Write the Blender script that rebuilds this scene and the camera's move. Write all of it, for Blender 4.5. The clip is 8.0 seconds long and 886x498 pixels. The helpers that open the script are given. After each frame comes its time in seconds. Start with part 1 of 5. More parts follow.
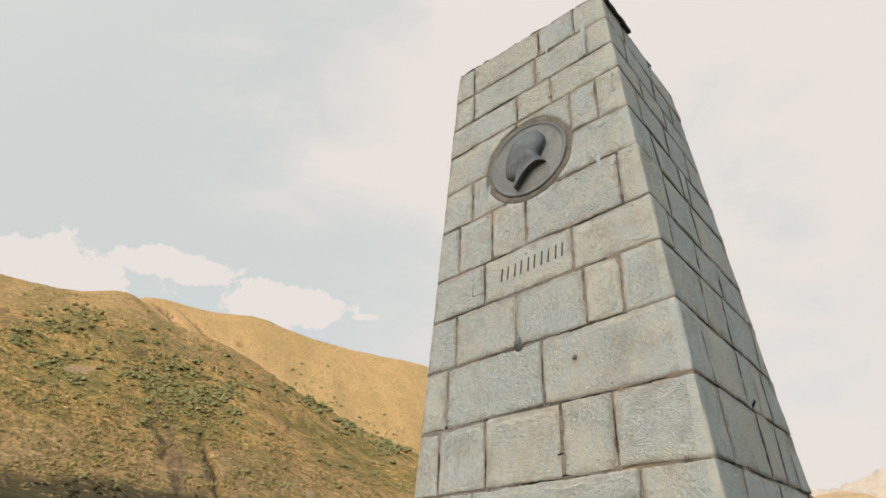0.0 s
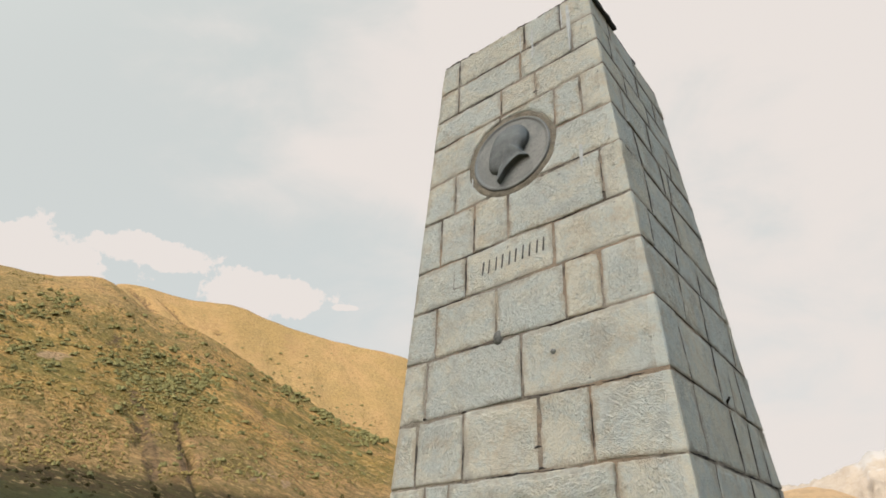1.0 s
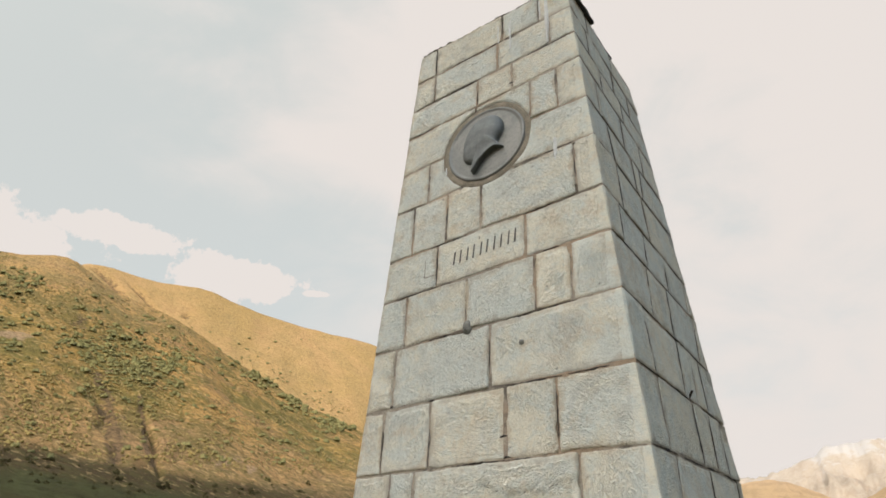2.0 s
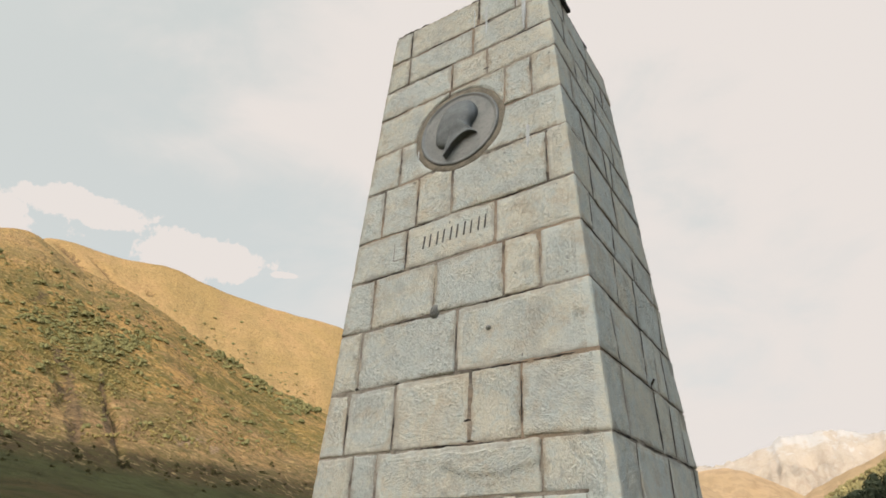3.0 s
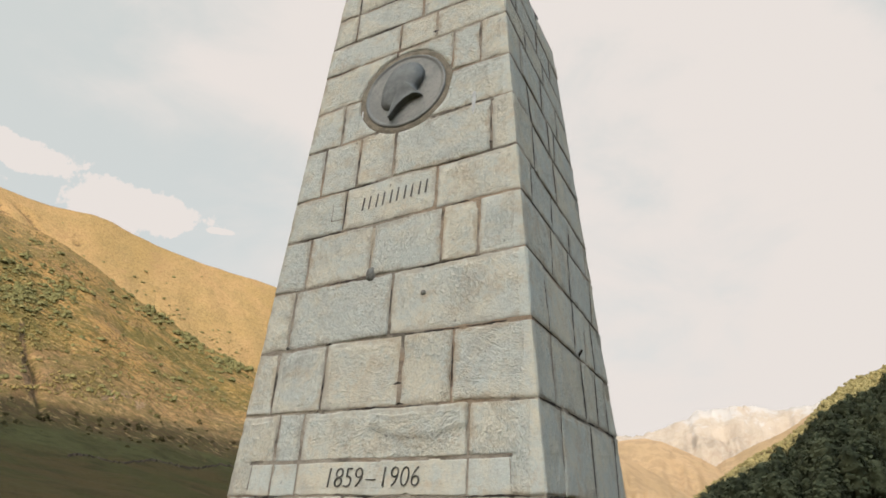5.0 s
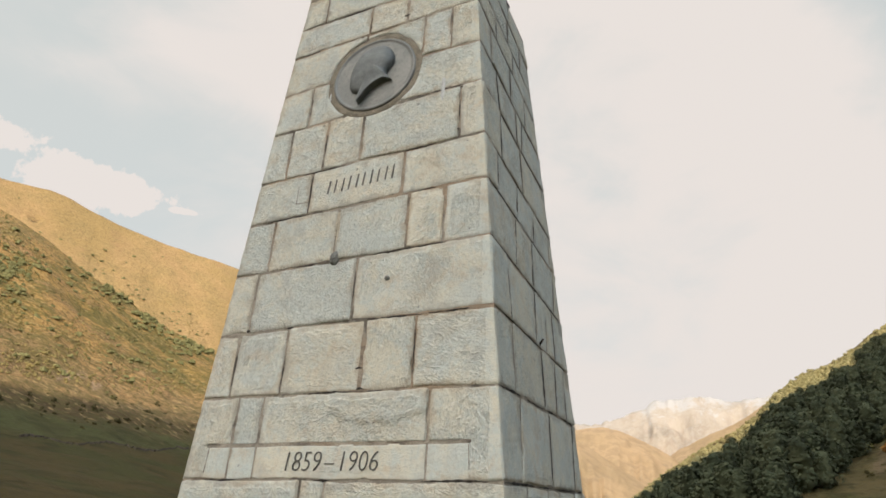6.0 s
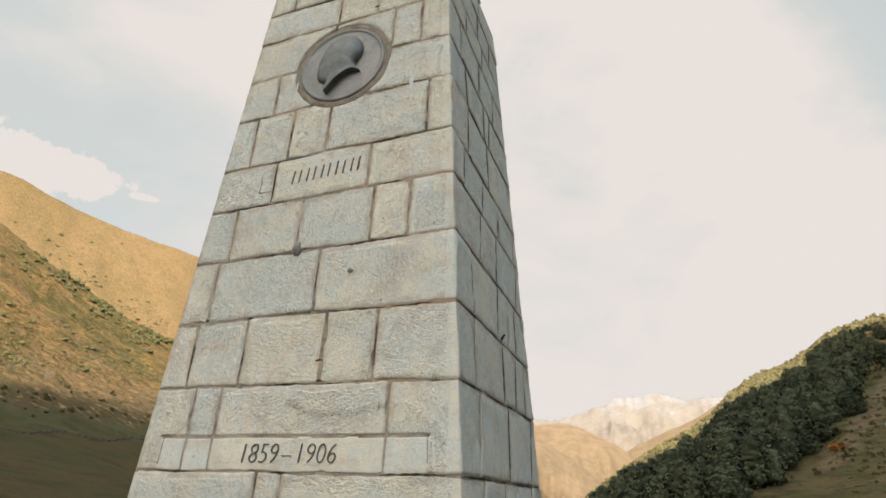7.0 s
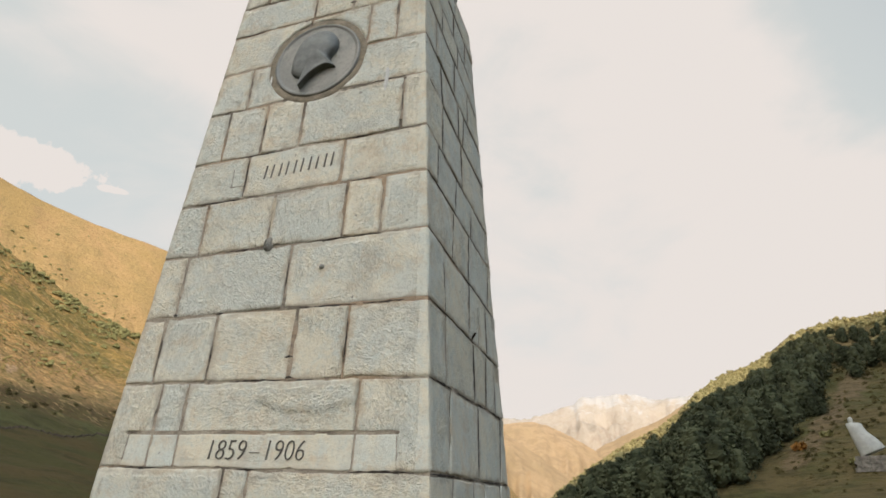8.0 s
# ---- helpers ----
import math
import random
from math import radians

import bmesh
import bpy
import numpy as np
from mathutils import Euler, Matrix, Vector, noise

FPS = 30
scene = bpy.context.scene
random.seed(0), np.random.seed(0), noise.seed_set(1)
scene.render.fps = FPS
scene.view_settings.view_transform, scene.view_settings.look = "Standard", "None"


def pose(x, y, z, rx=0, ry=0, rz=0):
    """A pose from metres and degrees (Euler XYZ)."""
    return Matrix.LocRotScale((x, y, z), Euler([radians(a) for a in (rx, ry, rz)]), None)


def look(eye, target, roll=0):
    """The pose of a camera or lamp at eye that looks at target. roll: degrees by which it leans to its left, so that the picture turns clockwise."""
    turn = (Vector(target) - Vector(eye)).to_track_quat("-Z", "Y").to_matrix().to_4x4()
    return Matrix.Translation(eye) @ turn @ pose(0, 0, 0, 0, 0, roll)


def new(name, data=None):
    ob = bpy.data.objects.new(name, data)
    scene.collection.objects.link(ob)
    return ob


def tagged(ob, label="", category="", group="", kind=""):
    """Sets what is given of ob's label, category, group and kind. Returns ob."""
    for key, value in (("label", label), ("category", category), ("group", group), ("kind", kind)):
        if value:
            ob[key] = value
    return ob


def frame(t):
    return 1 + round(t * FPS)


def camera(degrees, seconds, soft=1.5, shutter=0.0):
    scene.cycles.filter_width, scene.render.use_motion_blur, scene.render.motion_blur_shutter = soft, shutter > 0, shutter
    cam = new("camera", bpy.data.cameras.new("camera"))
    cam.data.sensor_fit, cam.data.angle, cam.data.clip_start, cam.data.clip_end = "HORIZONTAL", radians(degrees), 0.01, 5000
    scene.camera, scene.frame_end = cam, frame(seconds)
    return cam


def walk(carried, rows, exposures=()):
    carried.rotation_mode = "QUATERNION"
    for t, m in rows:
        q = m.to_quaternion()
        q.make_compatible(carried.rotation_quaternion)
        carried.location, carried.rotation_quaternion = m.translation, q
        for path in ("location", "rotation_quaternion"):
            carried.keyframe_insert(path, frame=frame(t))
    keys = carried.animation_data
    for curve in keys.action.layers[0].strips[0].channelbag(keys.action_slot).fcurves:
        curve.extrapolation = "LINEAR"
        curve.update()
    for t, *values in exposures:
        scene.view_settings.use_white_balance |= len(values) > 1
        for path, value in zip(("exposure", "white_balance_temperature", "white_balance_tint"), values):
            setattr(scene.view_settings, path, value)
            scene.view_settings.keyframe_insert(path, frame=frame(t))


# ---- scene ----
cam = camera(64.79, 8.0, soft=1.65)
# seconds, eye x y z, yaw, pitch, roll: a slow pan to the right on a stand
ROWS = [
    (0.0, 1.6557, -3.5582, 1.5047, 38.615, 30.895, 0.215),
    (0.5, 1.6521, -3.5626, 1.5047, 37.768, 30.621, 0.096),
    (1.0, 1.6537, -3.5612, 1.5044, 36.675, 30.258, -0.016),
    (1.5, 1.6572, -3.5591, 1.5044, 35.368, 29.839, -0.134),
    (3.0, 1.6571, -3.5488, 1.5013, 31.005, 28.177, -0.593),
    (3.5, 1.6542, -3.5424, 1.5000, 29.588, 27.422, -0.705),
    (4.0, 1.6568, -3.5357, 1.4981, 28.210, 26.691, -0.824),
    (4.5, 1.6579, -3.5316, 1.4992, 26.796, 26.080, -0.998),
    (6.0, 1.6656, -3.5251, 1.4969, 22.109, 24.507, -1.406),
    (6.5, 1.6667, -3.5227, 1.4959, 20.493, 24.233, -1.541),
    (7.0, 1.6711, -3.5194, 1.4970, 18.919, 24.122, -1.593),
    (7.5, 1.6732, -3.5170, 1.4957, 17.580, 24.065, -1.544),
    (8.0, 1.6751, -3.5191, 1.4949, 16.544, 24.044, -1.528),
]
walk(cam, [(t, pose(x, y, z, 90 + pitch, roll, yaw)) for t, x, y, z, yaw, pitch, roll in ROWS])

# ---------------------------------------------------------------- light
SUN_AZ, SUN_EL = 155.0, 15.0          # degrees; azimuth 0 is +y, positive towards +x


def heading(az, el):
    a, e = radians(az), radians(el)
    return Vector((math.sin(a) * math.cos(e), math.cos(a) * math.cos(e), math.sin(e)))


sun = new("sun", bpy.data.lights.new("sun", "SUN"))
sun.data.energy, sun.data.angle, sun.data.color = 2.75, radians(0.3), (1.0, 0.80, 0.58)
sun.matrix_world = look(heading(SUN_AZ, SUN_EL) * 50, (0, 0, 0))


class Graph:
    """Small helper to wire shader nodes."""

    def __init__(self, tree):
        self.tree = tree
        tree.nodes.clear()

    def node(self, kind, ins=()):
        n = self.tree.nodes.new(kind)
        self.fill(n, ins)
        return n

    def fill(self, n, ins):
        for key, value in dict(ins).items():
            self.put(n.inputs[key], value)

    def vector(self, op, a, b):
        n = self.tree.nodes.new("ShaderNodeVectorMath")
        n.operation = op
        self.fill(n, {0: a, 1: b})
        return n.outputs["Value" if op == "DOT_PRODUCT" else "Vector"]

    def put(self, socket, value):
        if isinstance(value, bpy.types.NodeSocket):
            self.tree.links.new(value, socket)
        elif isinstance(value, bpy.types.Node):
            self.tree.links.new(value.outputs[0], socket)
        else:
            socket.default_value = value

    def math(self, op, a, b=0.0, clamp=False):
        n = self.tree.nodes.new("ShaderNodeMath")
        n.operation, n.use_clamp = op, clamp
        self.fill(n, {0: a, 1: b})
        return n.outputs[0]

    def dot(self, v, w):
        return self.vector("DOT_PRODUCT", v, w)

    def noise(self, v, scale, detail=4.0, rough=0.55, distortion=0.0):
        return self.node("ShaderNodeTexNoise", {"Vector": v, "Scale": scale, "Detail": detail, "Roughness": rough, "Distortion": distortion}).outputs["Fac"]

    def step(self, x, lo, hi, a=0.0, b=1.0):
        n = self.tree.nodes.new("ShaderNodeMapRange")
        n.interpolation_type = "SMOOTHSTEP"
        self.fill(n, {"Value": x, "From Min": lo, "From Max": hi, "To Min": a, "To Max": b})
        return n.outputs["Result"]

    def mix(self, fac, a, b, blend="MIX"):
        n = self.tree.nodes.new("ShaderNodeMix")
        n.data_type, n.blend_type = "RGBA", blend
        self.put(n.inputs[0], fac)
        for s, v in ((n.inputs[6], a), (n.inputs[7], b)):
            self.put(s, (*v, 1.0) if isinstance(v, tuple) and len(v) == 3 else v)
        return n.outputs[2]

    def scaled(self, v, factors):
        return self.vector("MULTIPLY", v, factors)


world = bpy.data.worlds.new("sky")
scene.world = world
world.use_nodes = True
g = Graph(world.node_tree)
way = g.node("ShaderNodeTexCoord").outputs["Generated"]
air = g.node("ShaderNodeTexSky")
air.sky_type, air.sun_disc, air.altitude, air.dust_density = "NISHITA", False, 1700.0, 2.0
air.sun_elevation, air.sun_rotation = radians(SUN_EL), radians(SUN_AZ)
clear = air.outputs[0]
blue = g.mix(1.0, g.mix(1.0, clear, (0.019, 0.019, 0.019), "MULTIPLY"), (0.605, 0.630, 0.603), "ADD")
veil = g.noise(g.vector("ADD", g.scaled(way, (1.0, 1.0, 1.6)), (3.1, 0.4, 1.7)), 1.5, 5.0, 0.5, 0.5)
veil_fine = g.noise(g.scaled(way, (1.0, 1.0, 2.0)), 5.0, 6.0, 0.6, 0.5)
rift = g.math("MAXIMUM", g.step(g.dot(way, tuple(heading(-84, 42))), 0.78, 0.97), g.step(g.dot(way, tuple(heading(-50, 23))), 0.945, 0.992))
bank = g.step(g.dot(way, tuple(heading(0, 24))), 0.86, 0.97)
# blue opening at the right, widened out of view to dim the side face
rift_right = g.step(g.dot(way, tuple(heading(104, 36))), 0.30, 0.76)
thick = g.math("ADD", veil, g.math("MULTIPLY", veil_fine, 0.3))
thick = g.math("SUBTRACT", thick, g.math("ADD", g.math("MULTIPLY", rift, 0.40), g.math("ADD", g.math("MULTIPLY", rift_right, 0.55), g.math("MULTIPLY", g.step(g.dot(way, tuple(heading(31, 38))), 0.945, 0.998), 0.25))))
thick = g.math("ADD", thick, g.math("MULTIPLY", bank, 0.04))
cover = g.step(thick, 0.38, 0.60, 0.04, 1.0)
white = (0.815, 0.757, 0.718)
deep = g.mix(rift_right, blue, g.mix(1.0, g.mix(1.0, clear, (0.05, 0.05, 0.05), "MULTIPLY"), (0.34, 0.385, 0.43), "ADD"))
sky = g.mix(cover, deep, white)


def cumulus(az, el, wide, high, seed):
    """Mask of one heaped cloud round a direction."""
    c = heading(az, el)
    right = Vector((c.y, -c.x, 0)).normalized()
    up = right.cross(c)
    u = g.math("DIVIDE", g.dot(way, tuple(right)), math.sin(radians(wide)))
    v = g.math("DIVIDE", g.dot(way, tuple(up)), math.sin(radians(high)))
    r = g.math("SQRT", g.math("ADD", g.math("MULTIPLY", u, u), g.math("MULTIPLY", v, v)))
    ahead = g.math("GREATER_THAN", g.dot(way, tuple(c)), 0.3)
    lumps = g.noise(g.vector("ADD", way, (seed, seed * 2, seed * 3)), 15.0, 7.0, 0.62)
    body = g.math("SUBTRACT", g.math("ADD", 1.0, g.math("MULTIPLY", g.math("SUBTRACT", lumps, 0.5), 2.6)), r)
    return g.math("MULTIPLY", g.step(body, 0.0, 0.14), ahead)


for az, el, wide, high, seed in ((-71.0, 25.6, 6.6, 2.3, 1.3), (-63.0, 27.5, 5.6, 1.3, 2.1), (-52.6, 25.4, 5.6, 1.9, 4.2), (-45.3, 25.2, 1.3, 0.3, 6.4)):
    sky = g.mix(cumulus(az, el, wide, high, seed), sky, white)
# unseen sky behind, brightened to light the front of the stone
glow = g.math("POWER", g.math("MAXIMUM", g.dot(way, tuple(heading(171, 44))), 0.0), 3.5)
sky = g.mix(1.0, sky, g.node("ShaderNodeCombineXYZ", {0: g.math("ADD", 1.0, g.math("MULTIPLY", glow, 4.1)), 1: g.math("ADD", 1.0, g.math("MULTIPLY", glow, 4.0)), 2: g.math("ADD", 1.0, g.math("MULTIPLY", glow, 3.68))}).outputs[0], "MULTIPLY")
g.node("ShaderNodeOutputWorld", {"Surface": g.node("ShaderNodeBackground", {"Color": sky, "Strength": 1.0})})

# ---------------------------------------------------------------- materials
def material(name, build, gloss=0.5):
    m = bpy.data.materials.new(name)
    m.use_nodes = True
    gr = Graph(m.node_tree)
    colour, rough, height, metal = build(gr)
    ins = {"Base Color": colour if not isinstance(colour, tuple) else (*colour, 1.0), "Roughness": rough, "Metallic": metal, "Specular IOR Level": gloss}
    if height is not None:
        value, strength, distance = height
        ins["Normal"] = gr.node("ShaderNodeBump", {"Height": value, "Strength": strength, "Distance": distance}).outputs[0]
    shader = gr.node("ShaderNodeBsdfPrincipled", ins)
    gr.node("ShaderNodeOutputMaterial", {"Surface": shader})
    return m


def shift_by_object(gr, v, amount=30.0):
    rnd = gr.node("ShaderNodeObjectInfo").outputs["Random"]
    return gr.vector("ADD", v, gr.math("MULTIPLY", rnd, amount)), rnd


def stone(gr, hewn):
    place = gr.node("ShaderNodeTexCoord").outputs["Object"]
    v, rnd = shift_by_object(gr, place)
    lean = gr.step(rnd, 0.0, 1.0, -0.09, 0.09)
    other = gr.math("FRACT", gr.math("MULTIPLY", rnd, 17.3))
    broad = gr.noise(v, 4.6, 7.0, 0.70, 0.5)
    fine = gr.noise(v, 75.0, 5.0, 0.7)
    grain = gr.noise(v, 240.0, 2.0, 0.5)
    blend = gr.step(gr.math("ADD", broad, lean), 0.37, 0.64)
    col = gr.mix(blend, (0.605, 0.620, 0.565) if hewn else (0.615, 0.638, 0.585), (0.710, 0.655, 0.525))
    cool = gr.math("MULTIPLY", gr.step(gr.noise(v, 13.0, 5.0, 0.70, 0.6), 0.48, 0.64), 0.45)
    col = gr.mix(cool, col, (0.54, 0.59, 0.56))
    ochre = gr.math("MULTIPLY", gr.step(gr.math("ADD", gr.noise(v, 7.0, 6.0, 0.74), gr.math("MULTIPLY", other, 0.10)), 0.57, 0.74), 0.5)
    col = gr.mix(ochre, col, (0.56, 0.43, 0.28))
    dirt = gr.math("MULTIPLY", gr.step(gr.noise(gr.scaled(v, (1.0, 1.0, 0.6)), 6.0, 5.0, 0.68), 0.50, 0.70), 0.42)
    col = gr.mix(dirt, col, (0.40, 0.375, 0.32))
    col = gr.mix(gr.math("MULTIPLY", gr.step(fine, 0.52, 0.66), 0.30), col, (0.30, 0.30, 0.28))
    col = gr.mix(gr.math("MULTIPLY", gr.step(grain, 0.55, 0.70), 0.30), col, (0.80, 0.80, 0.76))
    speck = gr.math("MULTIPLY", gr.step(gr.noise(v, 120.0, 3.0, 0.6), 0.63, 0.71), 0.5)
    col = gr.mix(speck, col, (0.20, 0.20, 0.19))
    near_joint = gr.node("ShaderNodeAttribute")
    near_joint.attribute_name = "residue"
    edge = near_joint.outputs["Fac"]
    # on some blocks a paler, smoother worked margin runs round the face
    margin = gr.math("MULTIPLY", gr.step(gr.math("ADD", edge, gr.math("MULTIPLY", gr.math("SUBTRACT", gr.noise(v, 14.0, 3.0, 0.6), 0.5), 0.5)), 0.34, 0.50), gr.step(other, 0.45, 0.65))
    col = gr.mix(gr.math("MULTIPLY", margin, 0.25), col, (0.69, 0.68, 0.60))
    smear = gr.step(gr.math("ADD", gr.math("MULTIPLY", edge, 0.34), gr.noise(v, 11.0, 6.0, 0.74)), 0.62, 0.84)
    col = gr.mix(gr.math("MULTIPLY", smear, 0.66 if hewn else 0.25), col, gr.mix(gr.step(gr.noise(v, 2.5, 3.0, 0.5), 0.42, 0.6), (0.37, 0.335, 0.28), (0.48, 0.375, 0.25)))
    crumbled = gr.step(gr.math("ADD", edge, gr.math("MULTIPLY", gr.math("SUBTRACT", gr.noise(v, 30.0, 4.0, 0.7), 0.5), 1.4)), 1.04, 1.20)
    col = gr.mix(gr.math("MULTIPLY", crumbled, 0.6 if hewn else 0.1), col, (0.17, 0.14, 0.11))
    pits = gr.step(gr.noise(v, 24.0, 3.0, 0.5), 0.71, 0.76)
    col = gr.mix(gr.math("MULTIPLY", pits, 0.7), col, (0.19, 0.18, 0.16))
    turned = gr.node("ShaderNodeVectorRotate", {"Vector": v, "Axis": (0.0, 1.0, 0.0), "Angle": gr.math("MULTIPLY", rnd, 9.0)}).outputs[0]
    stroke = gr.noise(gr.scaled(turned, (1.0, 0.9, 0.5)), 58.0, 3.0, 0.6, 0.7)
    ridge = gr.step(gr.math("ABSOLUTE", gr.math("SUBTRACT", stroke, 0.5)), 0.085, 0.0)
    trough = gr.step(gr.math("ABSOLUTE", gr.math("SUBTRACT", stroke, 0.62)), 0.07, 0.0)
    tooled = gr.math("MULTIPLY", gr.step(gr.noise(v, 5.0, 3.0, 0.6), 0.36, 0.60, 0.25, 1.0), gr.math("SUBTRACT", 1.0, gr.math("MULTIPLY", margin, 0.75)))
    depth = 1.0 if hewn else 0.3
    # tool marks: light on ridges and shade in troughs, put into the colour
    col = gr.mix(gr.math("MULTIPLY", gr.math("MULTIPLY", ridge, tooled), 0.34 * depth), col, (0.86, 0.85, 0.77))
    col = gr.mix(gr.math("MULTIPLY", gr.math("MULTIPLY", trough, tooled), 0.20 * depth), col, (0.38, 0.37, 0.33))
    cut = gr.math("MULTIPLY", gr.math("SUBTRACT", gr.math("ADD", ridge, stroke), gr.math("MULTIPLY", trough, 0.5)), tooled)
    height = gr.math("ADD", gr.math("ADD", gr.math("MULTIPLY", cut, 0.65), gr.math("MULTIPLY", fine, 0.3)), gr.math("ADD", gr.math("MULTIPLY", pits, -0.7), gr.math("MULTIPLY", broad, 1.3)))
    return col, 0.88, (height, 0.66 if hewn else 0.3, 0.012), 0.0


def build_stone(gr):
    return stone(gr, True)


def build_dressed(gr):
    return stone(gr, False)


def build_mortar(gr):
    v = gr.node("ShaderNodeTexCoord").outputs["Object"]
    a, b, c = gr.noise(v, 9.0, 5.0, 0.65), gr.noise(v, 90.0, 4.0, 0.7), gr.noise(v, 4.0, 4.0, 0.6)
    col = gr.mix(gr.step(a, 0.38, 0.66), (0.29, 0.245, 0.20), (0.46, 0.40, 0.32))
    col = gr.mix(gr.math("MULTIPLY", gr.step(gr.noise(v, 2.1, 4.0, 0.6), 0.48, 0.62), 0.65), col, (0.40, 0.275, 0.175))
    col = gr.mix(gr.math("MULTIPLY", gr.step(c, 0.54, 0.62), 0.8), col, (0.09, 0.075, 0.06))
    col = gr.mix(gr.math("MULTIPLY", gr.step(b, 0.48, 0.64), 0.4), col, (0.17, 0.14, 0.115))
    return col, 0.95, (gr.math("ADD", a, gr.math("MULTIPLY", b, 0.4)), 0.8, 0.02), 0.0


def build_bronze(gr):
    v = gr.node("ShaderNodeTexCoord").outputs["Object"]
    a, b = gr.noise(v, 7.0, 5.0, 0.6), gr.noise(v, 60.0, 4.0, 0.65)
    col = gr.mix(gr.step(a, 0.40, 0.66), (0.160, 0.164, 0.157), (0.222, 0.219, 0.204))
    col = gr.mix(gr.math("MULTIPLY", gr.step(b, 0.5, 0.7), 0.4), col, (0.10, 0.115, 0.115))
    return col, gr.step(b, 0.3, 0.7, 0.42, 0.6), (b, 0.25, 0.004), 0.35


def plain(col, rough=0.8, vary=0.25, scale=20.0, bump=0.4, metal=0.0):
    def build(gr):
        v = gr.node("ShaderNodeTexCoord").outputs["Object"]
        a, b = gr.noise(v, scale, 5.0, 0.6), gr.noise(v, scale * 9, 3.0, 0.6)
        dark = tuple(c * (1 - vary) for c in col)
        out = gr.mix(gr.step(a, 0.35, 0.68), dark, col)
        return gr.mix(gr.math("MULTIPLY", gr.step(b, 0.45, 0.7), 0.4), out, tuple(c * (1 - vary * 1.4) for c in col)), rough, (gr.math("ADD", a, b), bump, 0.01), metal
    return build


def build_hillside(gr):
    """Autumn pasture: golden dry grass, green patches, bare earth and scree; grazed green-brown turf on the valley
    floor. Shade is darkened into the ravines, hill foot, valley floor and right slope.
    """
    v = gr.node("ShaderNodeNewGeometry").outputs["Position"]
    split = gr.node("ShaderNodeSeparateXYZ", {0: v})
    x, z = split.outputs[0], split.outputs[2]
    away = gr.node("ShaderNodeVectorMath", {0: gr.scaled(v, (1.0, 1.0, 0.0))})
    away.operation = "LENGTH"
    beyond = gr.step(away.outputs["Value"], 600.0, 680.0)
    bare = gr.node("ShaderNodeAttribute")
    bare.attribute_name = "bare"
    layers = gr.scaled(v, (0.5, 1.0, 0.9))
    big = gr.noise(v, 0.009, 6.0, 0.6)
    mid = gr.noise(layers, 0.040, 7.0, 0.70)
    tuft = gr.noise(layers, 0.26, 6.0, 0.78)
    small = gr.noise(gr.scaled(v, (0.4, 0.8, 0.7)), 0.85, 5.0, 0.75)
    col = gr.mix(gr.step(big, 0.40, 0.62), (0.47, 0.28, 0.104), (0.325, 0.218, 0.069))
    col = gr.mix(gr.math("MULTIPLY", beyond, 0.8), col, gr.mix(gr.step(gr.noise(v, 0.012, 6.0, 0.65), 0.40, 0.62), (0.48, 0.305, 0.150), (0.36, 0.25, 0.095)))
    col = gr.mix(gr.math("MULTIPLY", gr.step(mid, 0.44, 0.57), gr.step(beyond, 0.0, 1.0, 0.85, 0.55)), col, gr.mix(beyond, (0.150, 0.132, 0.042), (0.25, 0.195, 0.080)))
    col = gr.mix(gr.math("MULTIPLY", gr.step(gr.noise(v, 0.021, 6.0, 0.65), 0.54, 0.68), 0.7), col, (0.38, 0.225, 0.115))
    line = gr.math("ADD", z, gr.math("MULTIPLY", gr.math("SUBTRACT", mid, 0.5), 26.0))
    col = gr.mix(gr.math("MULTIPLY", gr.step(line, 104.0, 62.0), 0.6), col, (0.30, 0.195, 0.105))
    # left hill foot: colour darkened below the shadow edge to stand for shade
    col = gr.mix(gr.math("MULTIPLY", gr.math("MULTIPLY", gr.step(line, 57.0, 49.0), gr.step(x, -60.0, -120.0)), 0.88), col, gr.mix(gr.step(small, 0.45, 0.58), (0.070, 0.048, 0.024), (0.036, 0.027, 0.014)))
    col = gr.mix(gr.math("MULTIPLY", gr.step(tuft, 0.47, 0.56), gr.step(beyond, 0.0, 1.0, 0.60, 0.42)), col, (0.115, 0.100, 0.036))
    col = gr.mix(gr.math("MULTIPLY", gr.step(gr.math("ADD", z, gr.math("MULTIPLY", mid, 90.0)), 205.0, 290.0), 0.45), col, (0.42, 0.285, 0.14))
    col = gr.mix(gr.math("MULTIPLY", gr.step(small, 0.52, 0.59), gr.step(beyond, 0.0, 1.0, 0.62, 0.40)), col, (0.085, 0.070, 0.028))
    col = gr.mix(gr.math("MULTIPLY", gr.step(gr.noise(gr.scaled(v, (0.4, 0.8, 0.8)), 0.4, 5.0, 0.72), 0.54, 0.63), 0.55), col, (0.52, 0.36, 0.17))
    ragged = gr.math("MULTIPLY", gr.math("SUBTRACT", gr.noise(gr.scaled(v, (1.0, 1.0, 1.6)), 0.13, 6.0, 0.75), 0.5), 2.2)
    # dark earth tone that also carries the shade of ravines and gullies
    earth = gr.step(gr.math("ADD", bare.outputs["Fac"], ragged), 0.30, 0.62)
    col = gr.mix(gr.math("MULTIPLY", earth, 0.75), col, gr.mix(gr.step(small, 0.42, 0.60), (0.16, 0.108, 0.068), (0.07, 0.050, 0.034)))
    scree = gr.step(gr.math("SUBTRACT", gr.math("MULTIPLY", ragged, 0.8), bare.outputs["Fac"]), 0.30, 0.65)
    col = gr.mix(gr.math("MULTIPLY", scree, 0.75), col, gr.mix(gr.step(small, 0.42, 0.60), (0.40, 0.285, 0.185), (0.26, 0.18, 0.115)))
